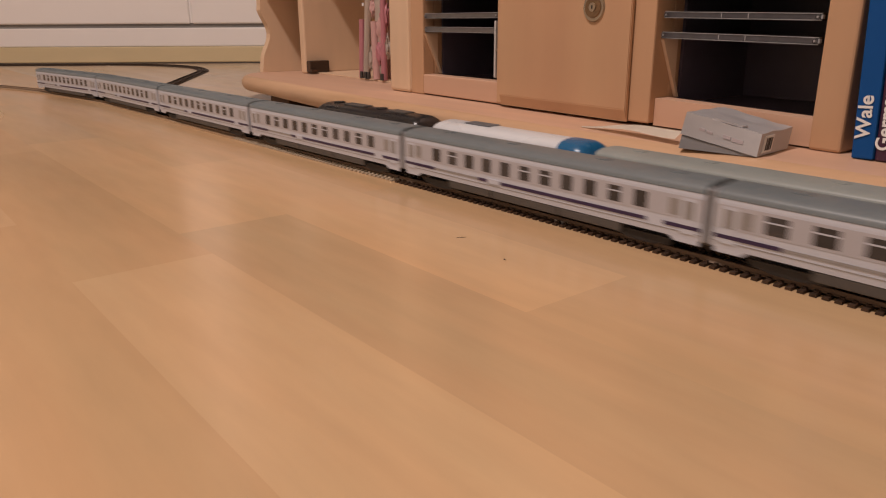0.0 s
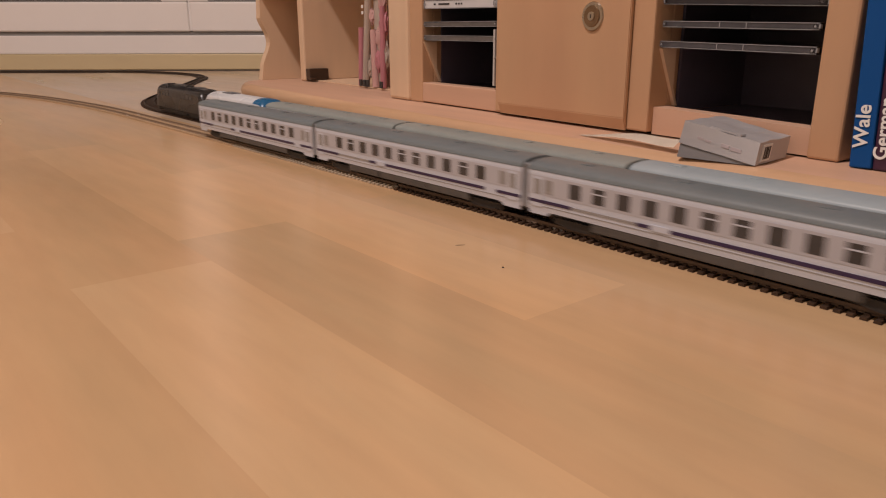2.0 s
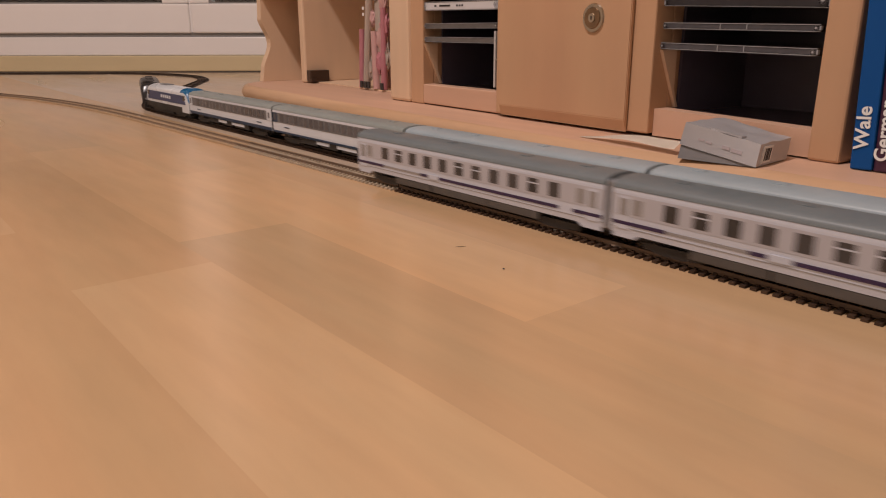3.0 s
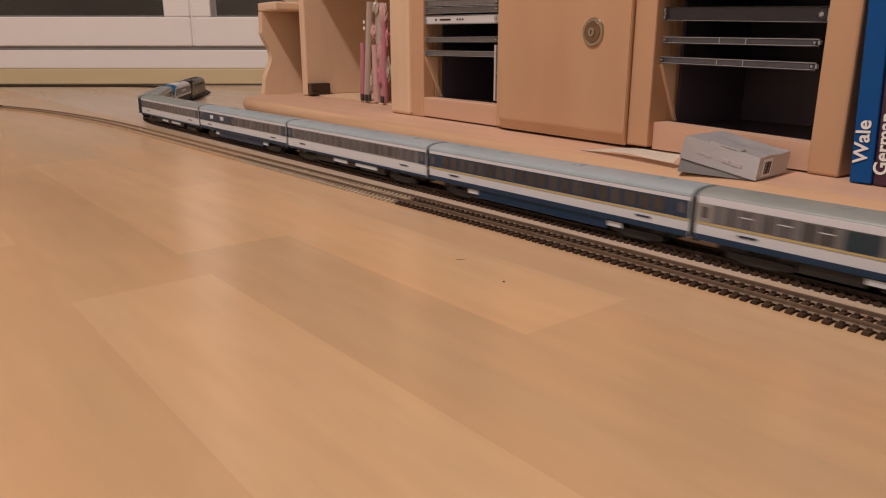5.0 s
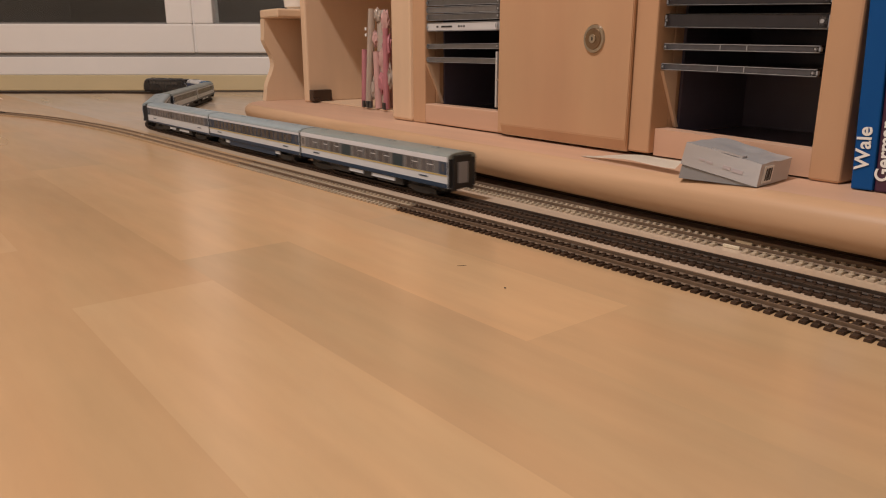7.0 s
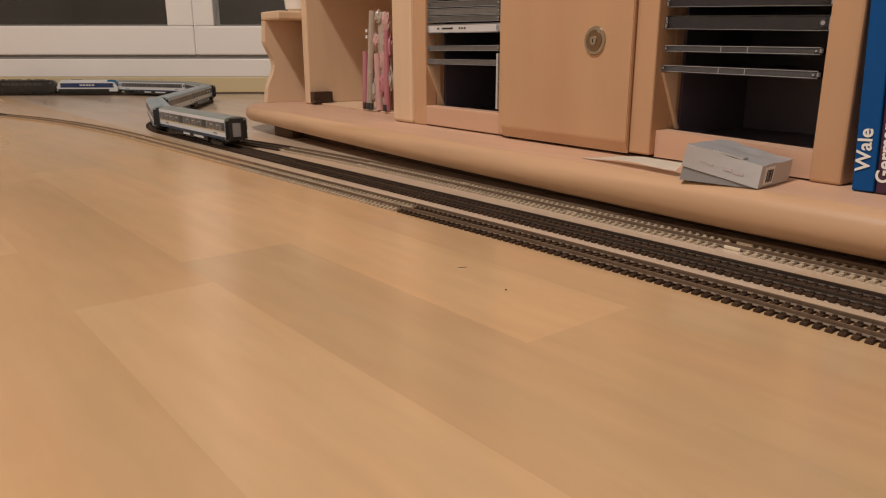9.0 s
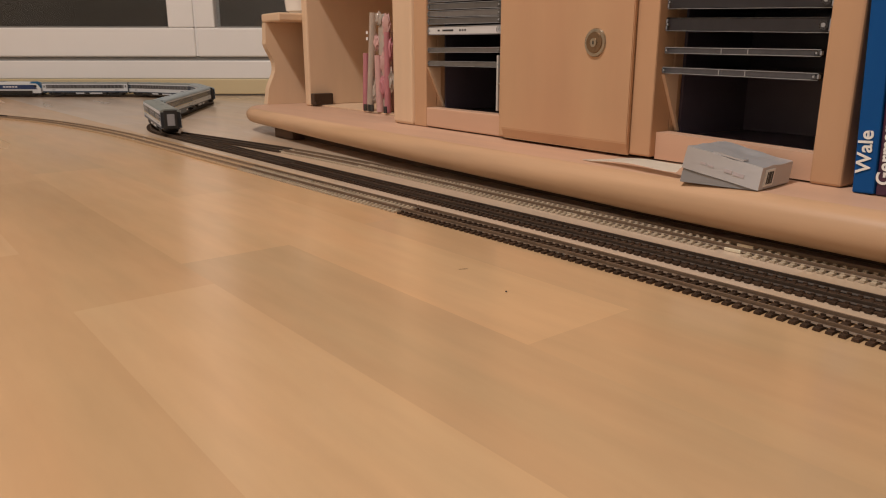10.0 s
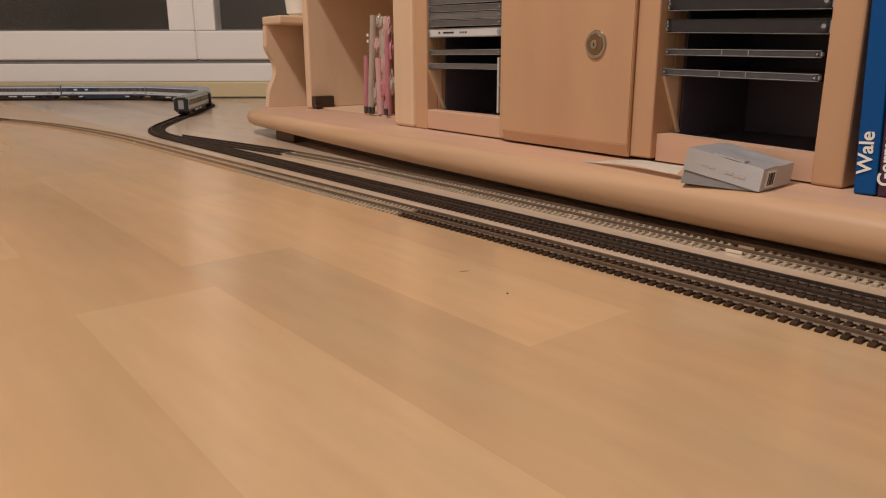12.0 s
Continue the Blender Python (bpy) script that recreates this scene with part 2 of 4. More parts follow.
structure("ground", B(-7, 7, -7, 7, -0.06, -0.012), FLOOR, label="plain screed under the laminate floor")
# unseen ceiling and walls, added close by to bounce fill light
structure("ceiling", B(-2.5, 2.6, -4.1, 0.3, 2.5, 2.6), CEILING, ROOM)
structure("wall_west", B(-2.5, -2.3, -4.1, 0.3, -0.01, 2.5), PLASTER, ROOM)
structure("wall_east", B(2.5, 2.7, -4.1, 0.3, -0.01, 2.5), PLASTER, ROOM)
structure("wall_south", B(-2.3, 2.5, -4.1, -3.9, -0.01, 2.5), PLASTER, ROOM)
wall = structure("wall_north", B(1.0, 2.5, 0.0, 0.25, -0.01, 2.5), PLASTER, ROOM, "plain plastered wall beside the terrace door")
part("wall_over_door", B(-1.15, 1.0, 0.0, 0.25, 2.2, 2.5), PLASTER, wall)
part("wall_beside_door", B(-2.3, -1.15, 0.0, 0.25, -0.01, 2.5), PLASTER, wall)
structure("baseboard", B(-1.15, 1.0, -0.004, 0.10, 0.0045, 0.052, bevel=0.003), SKIRT, ROOM, "pale beige wooden threshold under the terrace door")
structure("trim", B(-1.15, 1.0, 0.003, 0.10, 0.0002, 0.0042), SEAL, ROOM, "dark joint under the threshold")
structure("backdrop", B(-6, 6, 2.5, 2.6, -0.5, 4), NIGHT, ROOM, "black night outside the panes")

window = thing("window_1", "white double terrace door with dark night panes", "", ROOM, kind="structure")
part("lower_frame", B(-1.15, 1.0, 0.0, 0.09, 0.0525, 0.108, bevel=0.003), WHITE_PAINT, window)
part("seal", B(-1.15, 1.0, 0.006, 0.06, 0.108, 0.1215), SEAL, window, "grey shadow gap")
part("side_frame", B(-1.15, -1.07, 0.01, 0.09, 0.108, 2.2, bevel=0.003), WHITE_PAINT, window)
part("side_frame", B(0.92, 1.0, 0.01, 0.09, 0.108, 2.2, bevel=0.003), WHITE_PAINT, window)
part("meeting_strip", B(-0.0424, -0.0366, 0.003, 0.06, 0.1216, 2.15), WHITE_PAINT, window)
for a, b, g0, g1 in ((-1.065, -0.0425, -0.98, -0.123), (-0.0365, 0.915, 0.022, 0.83)):
    sash = part("sash", B(a, b, -0.004, 0.07, 0.1195, 0.207, bevel=0.005, seg=3), WHITE_PAINT, window)
    part("stile", B(a, g0, -0.0035, 0.069, 0.2072, 2.15, bevel=0.004), WHITE_PAINT, sash)
    part("stile", B(g1, b, -0.0035, 0.069, 0.2072, 2.15, bevel=0.004), WHITE_PAINT, sash)
    part("top_rail", B(g0, g1, -0.003, 0.068, 2.05, 2.15, bevel=0.004), WHITE_PAINT, sash)
    part("glazing_bead", B(g0, g1, 0.002, 0.03, 0.2072, 0.2115), SEAL, sash)
    pane = part("pane", B(g0, g1, 0.032, 0.036, 0.2072, 2.05), GLASS, sash, "dark reflecting window pane")
    pane.visible_shadow = False

lampthing = thing("ceiling_lamp", "round ceiling lamp with warm white diffuser", "lamp", pose(LAMP[0], LAMP[1], 2.36))
part("diffuser", cyl(bmesh.new(), (0, 0, 0.0), (0, 0, 1), 0.15, 0.05, 40), mat("lamp_diffuser", (0.9, 0.75, 0.55), 0.5, emit=1.0), lampthing)
part("base", cyl(bmesh.new(), (0, 0, 0.083), (0, 0, 1), 0.12, 0.114, 40), METAL, lampthing)

# ---- the cabinet ----
CAB = pose(0, 0.5134, 0, 0, 0, -4.2)
ZT = 0.040                                             # top of the base board


def shelf_edge(x):
    d = -0.1775 - x
    return 0.4684 + 0.0293 * d + 0.0457 * d * d if d > 0 else 0.4684 + 0.02 * d


def shelf_under(x):
    return 0.009 + 0.0065 * min(1.0, max(0.0, (-0.3 - x) / 0.75))


def base_board(nosing):
    """The flat board, or the half-round edge band along its bowed front."""
    bm = bmesh.new()
    tip = -1.166
    xs = [0.9 - i * 0.05 for i in range(41)] + [-1.14] + [tip - 0.09 * math.sin(math.pi / 2 * k / 9) for k in range(10)]
    top = ZT
    rings = []
    for x in xs:
        bot = shelf_under(x)
        r, zc = (top - bot) / 2, (top + bot) / 2
        e = shelf_edge(min(x, 0.1)) - 0.0113
        end = min(1.0, max(0.0, (tip - x) / 0.09))
        e += 0.055 * (1 - math.sqrt(1 - end * end))
        if nosing:
            ring = [(x, e + r - 0.0002, bot)]
            ring += [(x, e + r - 0.0002 - r * math.sin(a), zc - r * math.cos(a)) for a in [math.pi * k / 12 for k in range(1, 12)]]
            ring += [(x, e + r - 0.0002, top)]
        else:
            ring = [(x, 1.02, bot), (x, e + r, bot), (x, e + r, top), (x, 1.02, top)]
        rings.append([bm.verts.new(p) for p in ring])
    for a, b in zip(rings, rings[1:]):
        for i in range(len(a)):
            j = (i + 1) % len(a)
            bm.faces.new((a[i], a[j], b[j], b[i]))
    bm.faces.new(rings[0])
    bm.faces.new(rings[-1])
    return bm


shelf = tagged(new("base_board", mesh("base_board", base_board(False), WOOD_FLAT, True)),
               "long pale alder base board with a rounded bowed front edge", "board")
part("edge_band", base_board(True), NOSING, shelf, "ochre half-round edge band with lengthwise grain", True)
bm = bmesh.new()
px = [0.85 - 0.097 * i for i in range(21)]
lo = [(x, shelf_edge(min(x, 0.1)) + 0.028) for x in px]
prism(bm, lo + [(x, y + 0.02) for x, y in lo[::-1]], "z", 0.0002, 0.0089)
# the plinth's dark brown paints the shade below the board
part("plinth", bm, SHADE_AND_FOOT, shelf, "recessed plinth, dark colour painting the shade under the board")
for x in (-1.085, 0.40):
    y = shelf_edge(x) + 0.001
    part("foot", B(x, x + 0.06, y, y + 0.045, 0.0, shelf_under(x + 0.06) - 0.0002, bevel=0.001), SHADE_AND_FOOT, shelf, "low dark foot")

cab = thing("cabinet", "alder wall unit with disc racks and a closed lockable door", "cabinet", CAB)
H = 0.62


def upright(name, x0, x1, y0, y1, z0=ZT + 0.0003, z1=H, m=WOOD, bev=0.0015):
    return part(name, B(x0, x1, y0, y1, z0, z1, bevel=bev), m, cab)


# post in the paler wood, its brighter lighting put into the colour
upright("post", -0.8115, -0.7634, 0.0, 0.30, m=BACKING_LIT, bev=0.004)
upright("stile", -0.7632, -0.7355, 0.003, 0.020)
upright("side_panel", -0.7632, -0.7356, 0.0202, 0.30)
upright("stile", -0.5830, -0.5640, -0.004, 0.020, z0=ZT + 0.0034)
upright("stile", -0.4030, -0.3755, -0.004, 0.020, z0=ZT + 0.0034)
upright("side_panel", -0.5830, -0.5660, 0.0202, 0.30)
upright("side_panel", -0.4030, -0.3756, 0.0202, 0.30)
upright("stile", -0.2345, -0.2114, 0.0, 0.30, bev=0.002)
part("sill", B(-0.7353, -0.5832, 0.003, 0.020, ZT + 0.0016, 0.0650, bevel=0.0012), WOOD_FLAT, cab)
part("sill", prism(bmesh.new(), [(-0.3753, ZT + 0.0016), (-0.2347, ZT + 0.0016), (-0.2347, 0.0612), (-0.3753, 0.0648)], "y", 0.003, 0.020), WOOD_FLAT, cab)
part("rail", B(-0.5638, -0.4032, -0.0040, 0.020, ZT + 0.0034, 0.0620, bevel=0.0012), WOOD_FLAT, cab)
# dark strip in place of the shade in the gap under the cabinet
part("shadow_joint", B(-0.7630, -0.2347, 0.006, 0.020, ZT + 0.0003, ZT + 0.0012), SHADE_AND_FOOT, cab, "dark strip painting the shaded gap above the base board")
part("back_panel", B(-1.14, -0.2117, 0.302, 0.310, ZT + 0.0003, H), BACKING_LIT, cab)
part("top_board", B(-0.8115, -0.2114, -0.006, 0.312, H + 0.0005, H + 0.025, bevel=0.004), WOOD_FLAT, cab)

# the lockable door, standing proud of the frame
bm = bmesh.new()
prism(bm, [(-0.0090, 0.0535), (-0.0090, 0.55), (-0.0046, 0.55), (-0.0046, 0.0428), (-0.0052, 0.0428)], "x", -0.5725, -0.3975)
bmesh.ops.bevel(bm, geom=list(bm.edges), offset=0.0007, segments=2, affect="EDGES")
door = part("door", bm, WOOD, cab, "closed alder door with a chamfered foot")
bm = bmesh.new()
lock = Vector((-0.4405, -0.0090, 0.1402))
cyl(bm, lock + Vector((0, -0.0008, 0)), (0, -1, 0), 0.0128, 0.0018, 40, 0.0120)
part("lock_rosette", bm, BRASS, door, "round nickel lock rosette", True)
bm = bmesh.new()
cyl(bm, lock + Vector((0, -0.0021, 0)), (0, -1, 0), 0.0096, 0.0012, 32, 0.0090)
part("lock_ring", bm, LOCK_DARK, door, "", True)
bm = bmesh.new()
cyl(bm, lock + Vector((0, -0.0030, 0)), (0, -1, 0), 0.0040, 0.0010, 28, 0.0038)
part("lock_cylinder", bm, BRASS, door, "", True)
part("keyhole", B(lock.x - 0.0005, lock.x + 0.0005, lock.y - 0.0039, lock.y - 0.0034, lock.z - 0.0016, lock.z + 0.0016), INK, door)

# compact-disc bays
def bay(x0, x1, z0):
    b = part("disc_rack", B(x0 + 0.001, x1 - 0.001, 0.126, 0.131, z0 - 0.0075, H), BLACKHOLE, cab, "black plastic rack insert")
    part("rack_floor", B(x0 + 0.0045, x1 - 0.001, 0.021, 0.1255, z0 - 0.0075, z0 - 0.0045), BLACKHOLE, b)
    part("rack_side", B(x1 - 0.004, x1 - 0.0012, 0.021, 0.1255, z0 - 0.0044, H - 0.001), BLACKHOLE, b)
    part("rack_side", B(x0 + 0.0012, x0 + 0.004, 0.0305, 0.1255, z0 - 0.0044, H - 0.001), BLACKHOLE, b)
    bm = bmesh.new()
    prism(bm, [(0.0040, z0 + 0.049), (0.0270, z0 + 0.0002), (0.0300, z0 + 0.0002), (0.0230, z0 + 0.016), (0.0230, z0 + 0.049)], "x", x0 + 0.0003, x0 + 0.0036)
    part("liner", bm, BACKING_LIT, b, "wooden liner with a slanting front edge")


bay(-0.7355, -0.5830, 0.0650)
bay(-0.3755, -0.2345, 0.0645)


def disc_case(z, xa, xb, h, tilt, kind, y=0.004):
    """A flat clear case lying in its slot: kind is slim, deep or print."""
    t = thing("disc_case", {"slim": "slim clear compact-disc case in the black rack", "deep": "dark compact-disc case in the black rack",
                            "grey": "hazy grey compact-disc case in the black rack", "print": "compact-disc case with a white printed spine"}[kind],
              "disc case", CAB @ pose((xa + xb) / 2, y, z, 0, tilt, 0), "compact-disc cases in the racks")
    w, d = (xb - xa) / 2, 0.118
    if kind != "slim":
        part("tray", B(-w + 0.004, w - 0.002, 0.0032, d - 0.002, -h + 0.0014, h - 0.0014), CASE_DARK, t)
    part("lid", B(-w, w, 0.0, d, h - 0.0011, h, bevel=0.0003), CLEAR, t)
    part("bottom", B(-w, w, 0.0, d, -h, -h + 0.0011, bevel=0.0003), CLEAR, t)
    part("front_edge", B(-w + 0.0018, w - 0.0018, 0.0002, 0.0010, -h + 0.0009, h - 0.0009),
         {"slim": CASE_SMOKE, "deep": CASE_BLACK, "grey": CASE_HAZE, "print": CASE_PRINT}[kind], t, "white printed spine" if kind == "print" else "")
    # thin pale strips paint the glint along the clear edges
    for zz in (-h + 0.0001, h - 0.0006):
        part("edge_strip", B(-w + 0.0006, w - 0.0006, -0.0003, -0.00005, zz, zz + (0.0003 if kind == "deep" else 0.0005)), CASE_DARK if kind == "deep" and zz > 0 else CASE_EDGE, t)
    for sx in (-1, 1):
        r = min(h * 0.62, 0.0017 if sx < 0 else 0.0036)
        hinge = part("hinge", cyl(bmesh.new(), (sx * (w - r - 0.0012), -0.0006, 0), (0, 1, 0), r, 0.0020, 18), CLEAR, t)
        part("hinge_pin", cyl(bmesh.new(), (sx * (w - r - 0.0012), -0.0018, 0), (0, 1, 0), r * 0.45, 0.0006, 12), CASE_EDGE, hinge)
        part("corner", B(min(sx * (w - 0.0012), sx * w), max(sx * (w - 0.0012), sx * w), 0.0, 0.003, -h + 0.0012, h - 0.0012), CASE_EDGE, t)
    if kind == "slim":
        for x in (-0.013, 0.010):
            part("moulding", B(x, x + 0.0006, -0.0004, 0.0001, -h + 0.0008, h - 0.0008), CASE_EDGE, t)
    if kind == "print":
        for k, (x, n) in enumerate(((-0.050, 0.004), (-0.040, 0.022), (-0.006, 0.003), (-0.001, 0.003), (0.004, 0.003))):
            part("print_bar", B(x, x + n, -0.0002, 0.0001, -0.0008, 0.0012), CASE_DARK, t)
    return t


for z, xa, xb, h, tilt, kind in ((0.1160, -0.3749, -0.2391, 0.0027, 1.0, "slim"), (0.1322, -0.3736, -0.2392, 0.0026, 1.0, "slim"),
                                 (0.1520, -0.3744, -0.2352, 0.0054, 1.9, "deep"), (0.1690, -0.3740, -0.2354, 0.0054, 2.2, "deep"),
                                 (0.1850, -0.3740, -0.2354, 0.0054, 2.0, "deep"), (0.2010, -0.3742, -0.2356, 0.0054, 1.6, "deep"),
                                 (0.2160, -0.3742, -0.2356, 0.0052, 1.2, "deep")):
    disc_case(z, xa, xb, h, tilt, kind)
for z, h, tilt, kind in ((0.1187, 0.0031, 0.0, "grey"), (0.1344, 0.0030, 0.0, "grey"), (0.1565, 0.0050, 0.6, "print"), (0.1672, 0.0036, 0.9, "grey"),
                         (0.1752, 0.0036, 1.3, "grey"), (0.1835, 0.0036, 1.5, "grey"), (0.1925, 0.0040, 1.4, "grey"), (0.2030, 0.0050, 1.0, "grey"), (0.2150, 0.0050, 0.6, "grey")):
    disc_case(z, -0.7352, -0.5925, h, tilt, kind, 0.006)
plate = part("catch_plate", B(-0.5978, -0.5948, 0.0040, 0.0120, 0.0690, 0.1286, bevel=0.0004), PLATE, cab, "pale grey door catch plate")
part("catch_pin", cyl(bmesh.new(), (-0.5930, 0.0050, 0.0985), (1, 0, 0), 0.0012, 0.0060, 12), METAL, plate)

# open bay with the side panel and board over it
# left panel and bracket below: paler colour stands in for brighter light
upright("side_panel", -1.1870, -1.1680, 0.0435, 0.30, z1=0.260, m=BACKING_LIT, bev=0.003)
part("middle_board", B(-1.1870, -0.8120, 0.0435, 0.3015, 0.2605, 0.276, bevel=0.002), WOOD_FLAT, cab)
part("bay_floor", B(-1.1675, -0.8120, 0.060, 0.3015, ZT + 0.0003, ZT + 0.0022), BACKING_LIT, cab)
catch = tagged(new("door_hinge", mesh("door_hinge", B(-1.1675, -1.152, 0.045, 0.082, ZT + 0.0026, ZT + 0.022, bevel=0.0015), CATCH)),
               "small dark brown door hinge on the base board", "hinge")
catch.matrix_basis = CAB
part("hinge_tab", B(-1.1518, -1.147, 0.0445, 0.0560, ZT + 0.0026, ZT + 0.008, bevel=0.0008), CATCH, catch)

# scalloped end bracket with its little board
bm = bmesh.new()
out = [(-0.003, ZT + 0.0003), (0.000, 0.059)]
out += [(0.0155 - 0.0155 * math.cos(math.pi * k / 14) ** 2 * (1 if k < 7 else 1.05) , 0.059 + 0.095 * k / 14) for k in range(1, 14)]
out += [(0.001, 0.156), (0.002, 0.1835), (0.28, 0.1835), (0.28, ZT + 0.0003)]
prism(bm, out, "x", -1.266, -1.249)
bracket = tagged(new("end_bracket", mesh("end_bracket", bm, BACKING_LIT)), "alder end bracket with a scalloped front edge", "bracket")
bracket.matrix_basis = CAB
part("bracket_board", B(-1.2668, -1.1875, 0.0015, 0.29, 0.1838, 0.1985, bevel=0.003), BACKING_LIT, bracket)
part("bracket_back", B(-1.2488, -1.1875, 0.26, 0.27, ZT + 0.0003, 0.1835), BACKING_LIT, bracket)

cup = thing("cup", "white ceramic pot on the little end board", "pot", CAB @ pose(-1.222, 0.062, 0.1990))
bm = bmesh.new()
cyl(bm, (0, 0, 0.035), (0, 0, 1), 0.028, 0.07, 36, 0.036)
bmesh.ops.bevel(bm, geom=[e for e in bm.edges if abs(e.verts[0].co.z - e.verts[1].co.z) < 1e-6], offset=0.004, segments=3, affect="EDGES")
part("bowl", bm, CUP, cup, "", True)

# pencil pouch in the open bay
pouch = thing("pencil_pouch", "clear pouch of pink pens leaning in the open bay", "pouch", CAB @ pose(-0.950, 0.064, ZT + 0.0023))
part("pouch_body", B(-0.011, 0.010, 0.0, 0.012, 0.004, 0.146, bevel=0.005, seg=3), BAG, pouch, "clear crumpled plastic pouch", True)
for i, (x, y, h, r, m, lean) in enumerate(((-0.047, -0.002, 0.088, 0.0055, PINK, 3), (-0.030, -0.004, 0.148, 0.0060, BAG, 6), (-0.002, -0.002, 0.085, 0.006, PINK_PALE, -3),
                                           (0.022, -0.003, 0.118, 0.005, PINK, 1), (-0.008, 0.026, 0.120, 0.005, PINK_PALE, 2))):
    bm = bmesh.new()
    cyl(bm, (0, 0, h / 2), (0, 0, 1), r, h, 14, r * 0.9)
    p = part("pen", bm, m, pouch, "", True)
    p.matrix_basis = pose(x, y, 0.0005, 0, lean, 0)
for x, z, r1, r2, m in ((0.018, 0.128, 0.010, 0.016, PINK_PALE), (0.022, 0.096, 0.010, 0.018, PINK), (0.010, 0.074, 0.011, 0.016, PINK_PALE), (0.024, 0.050, 0.009, 0.018, BAG),
                        (0.006, 0.040, 0.010, 0.016, PINK), (-0.012, 0.104, 0.006, 0.011, PINK_PALE), (-0.004, 0.138, 0.009, 0.010, BAG), (-0.022, 0.030, 0.007, 0.018, BAG), (-0.008, 0.020, 0.008, 0.010, PINK_PALE)):
    bm = bmesh.new()
    bmesh.ops.create_icosphere(bm, subdivisions=3, radius=1.0)
    for v in bm.verts:
        v.co *= 1 + 0.55 * noise.noise(v.co * 2.6 + Vector((x * 300, z * 90, 0)))
        v.co = Vector((x + v.co.x * r1, 0.000 + v.co.y * 0.0045, z + v.co.z * r2))
    part("wrapper", bm, m, pouch, "crumpled pale wrapper", True)
for x in (-0.036, -0.024, -0.014, 0.026):
    part("pen_cap", B(x, x + 0.007, -0.013, -0.011, 0.001, 0.011), INK, pouch)
for z in (0.108, 0.117):
    part("print_mark", B(-0.043, -0.038, -0.0012, -0.0004, z, z + 0.0045), LETTER, pouch)

# books beside the cabinet
def book(x0, x1, y0, z1, material, label):
    t = thing("book", label, "book", CAB @ pose(x0, y0, ZT + 0.0004, 0, -2.6, 0), "books standing beside the cabinet")
    w = x1 - x0
    part("spine", B(0, w, 0, 0.003, 0, z1, bevel=0.001), material, t)
    part("cover", B(0, 0.0018, 0.0032, 0.20, 0, z1), material, t)
    part("cover", B(w - 0.0018, w, 0.0032, 0.20, 0, z1), material, t)
    part("pages", B(0.002, w - 0.002, 0.004, 0.196, 0.002, z1 - 0.003), PAGES, t)
    return t


def spine_text(t, text, size, x, z):
    c = bpy.data.curves.new("title", "FONT")
    c.body, c.size, c.extrude = text, size, 0.0002
    c.offset = 0.00024
    dg = new("title_source", c)
    me = bpy.data.meshes.new_from_object(dg.evaluated_get(bpy.context.evaluated_depsgraph_get()))
    bpy.data.objects.remove(dg)
    me.materials.clear()
    me.materials.append(LETTER)
    ob = new("title", me)
    ob.parent = t
    ob.matrix_basis = pose(x, -0.0005, z, 90, -90, 0)
    return tagged(ob, "white lettering up the spine")


blue = book(-0.1988, -0.1848, -0.010, 0.27, BLUE_BOOK, "tall blue children's book standing with its spine outward")
spine_text(blue, "Wale", 0.0130, 0.0103, 0.0135)
plum = book(-0.1843, -0.1690, -0.0085, 0.27, PLUM_BOOK, "tall plum-coloured book standing with its spine outward")
spine_text(plum, "German", 0.0122, 0.0082, 0.0070)
dark = book(-0.1685, -0.1540, -0.012, 0.26, mat("brown_book_cover", (0.10, 0.05, 0.03), 0.4, vary=0.1), "tall brown book standing with its spine outward")

# crumpled silver card box and a sheet of paper on the base board
bx = thing("card_box", "dented silver cardboard box lying askew on the base board", "box", pose(-0.2408, 0.4723, ZT + 0.0003))
BOX_LO = [Vector(p) for p in ((-0.0549, -0.0070, 0.0105), (0.0, 0.0, 0.0003), (-0.0028, 0.0487, 0.0003), (-0.0577, 0.0417, 0.0100))]
BOX_HI = [Vector(p) for p in ((-0.0520, -0.0063, 0.0267), (0.0003, 0.0035, 0.0158), (-0.0031, 0.0535, 0.0151), (-0.0550, 0.0490, 0.0255))]


def hexa(lo_, hi_, cuts=0):
    bm = bmesh.new()
    vs = [bm.verts.new(p) for p in list(lo_) + list(hi_)]
    for q in ((3, 2, 1, 0), (4, 5, 6, 7), (0, 1, 5, 4), (1, 2, 6, 5), (2, 3, 7, 6), (3, 0, 4, 7)):
        bm.faces.new([vs[i] for i in q])
    if cuts:
        bmesh.ops.subdivide_edges(bm, edges=bm.edges, cuts=cuts, use_grid_fill=True)
    return bm


def patch(a, b, d, c, u0, u1, v0, v1, lift):
    """A thin slab on the face with corners a, b (below) and d, c (above), between shares u and v."""
    n_ = (b - a).cross(d - a).normalized()
    at = [a.lerp(b, u).lerp(d.lerp(c, u), v) for u, v in ((u0, v0), (u1, v0), (u1, v1), (u0, v1))]
    return hexa([p - n_ * 0.0002 for p in at], [p + n_ * lift for p in at])


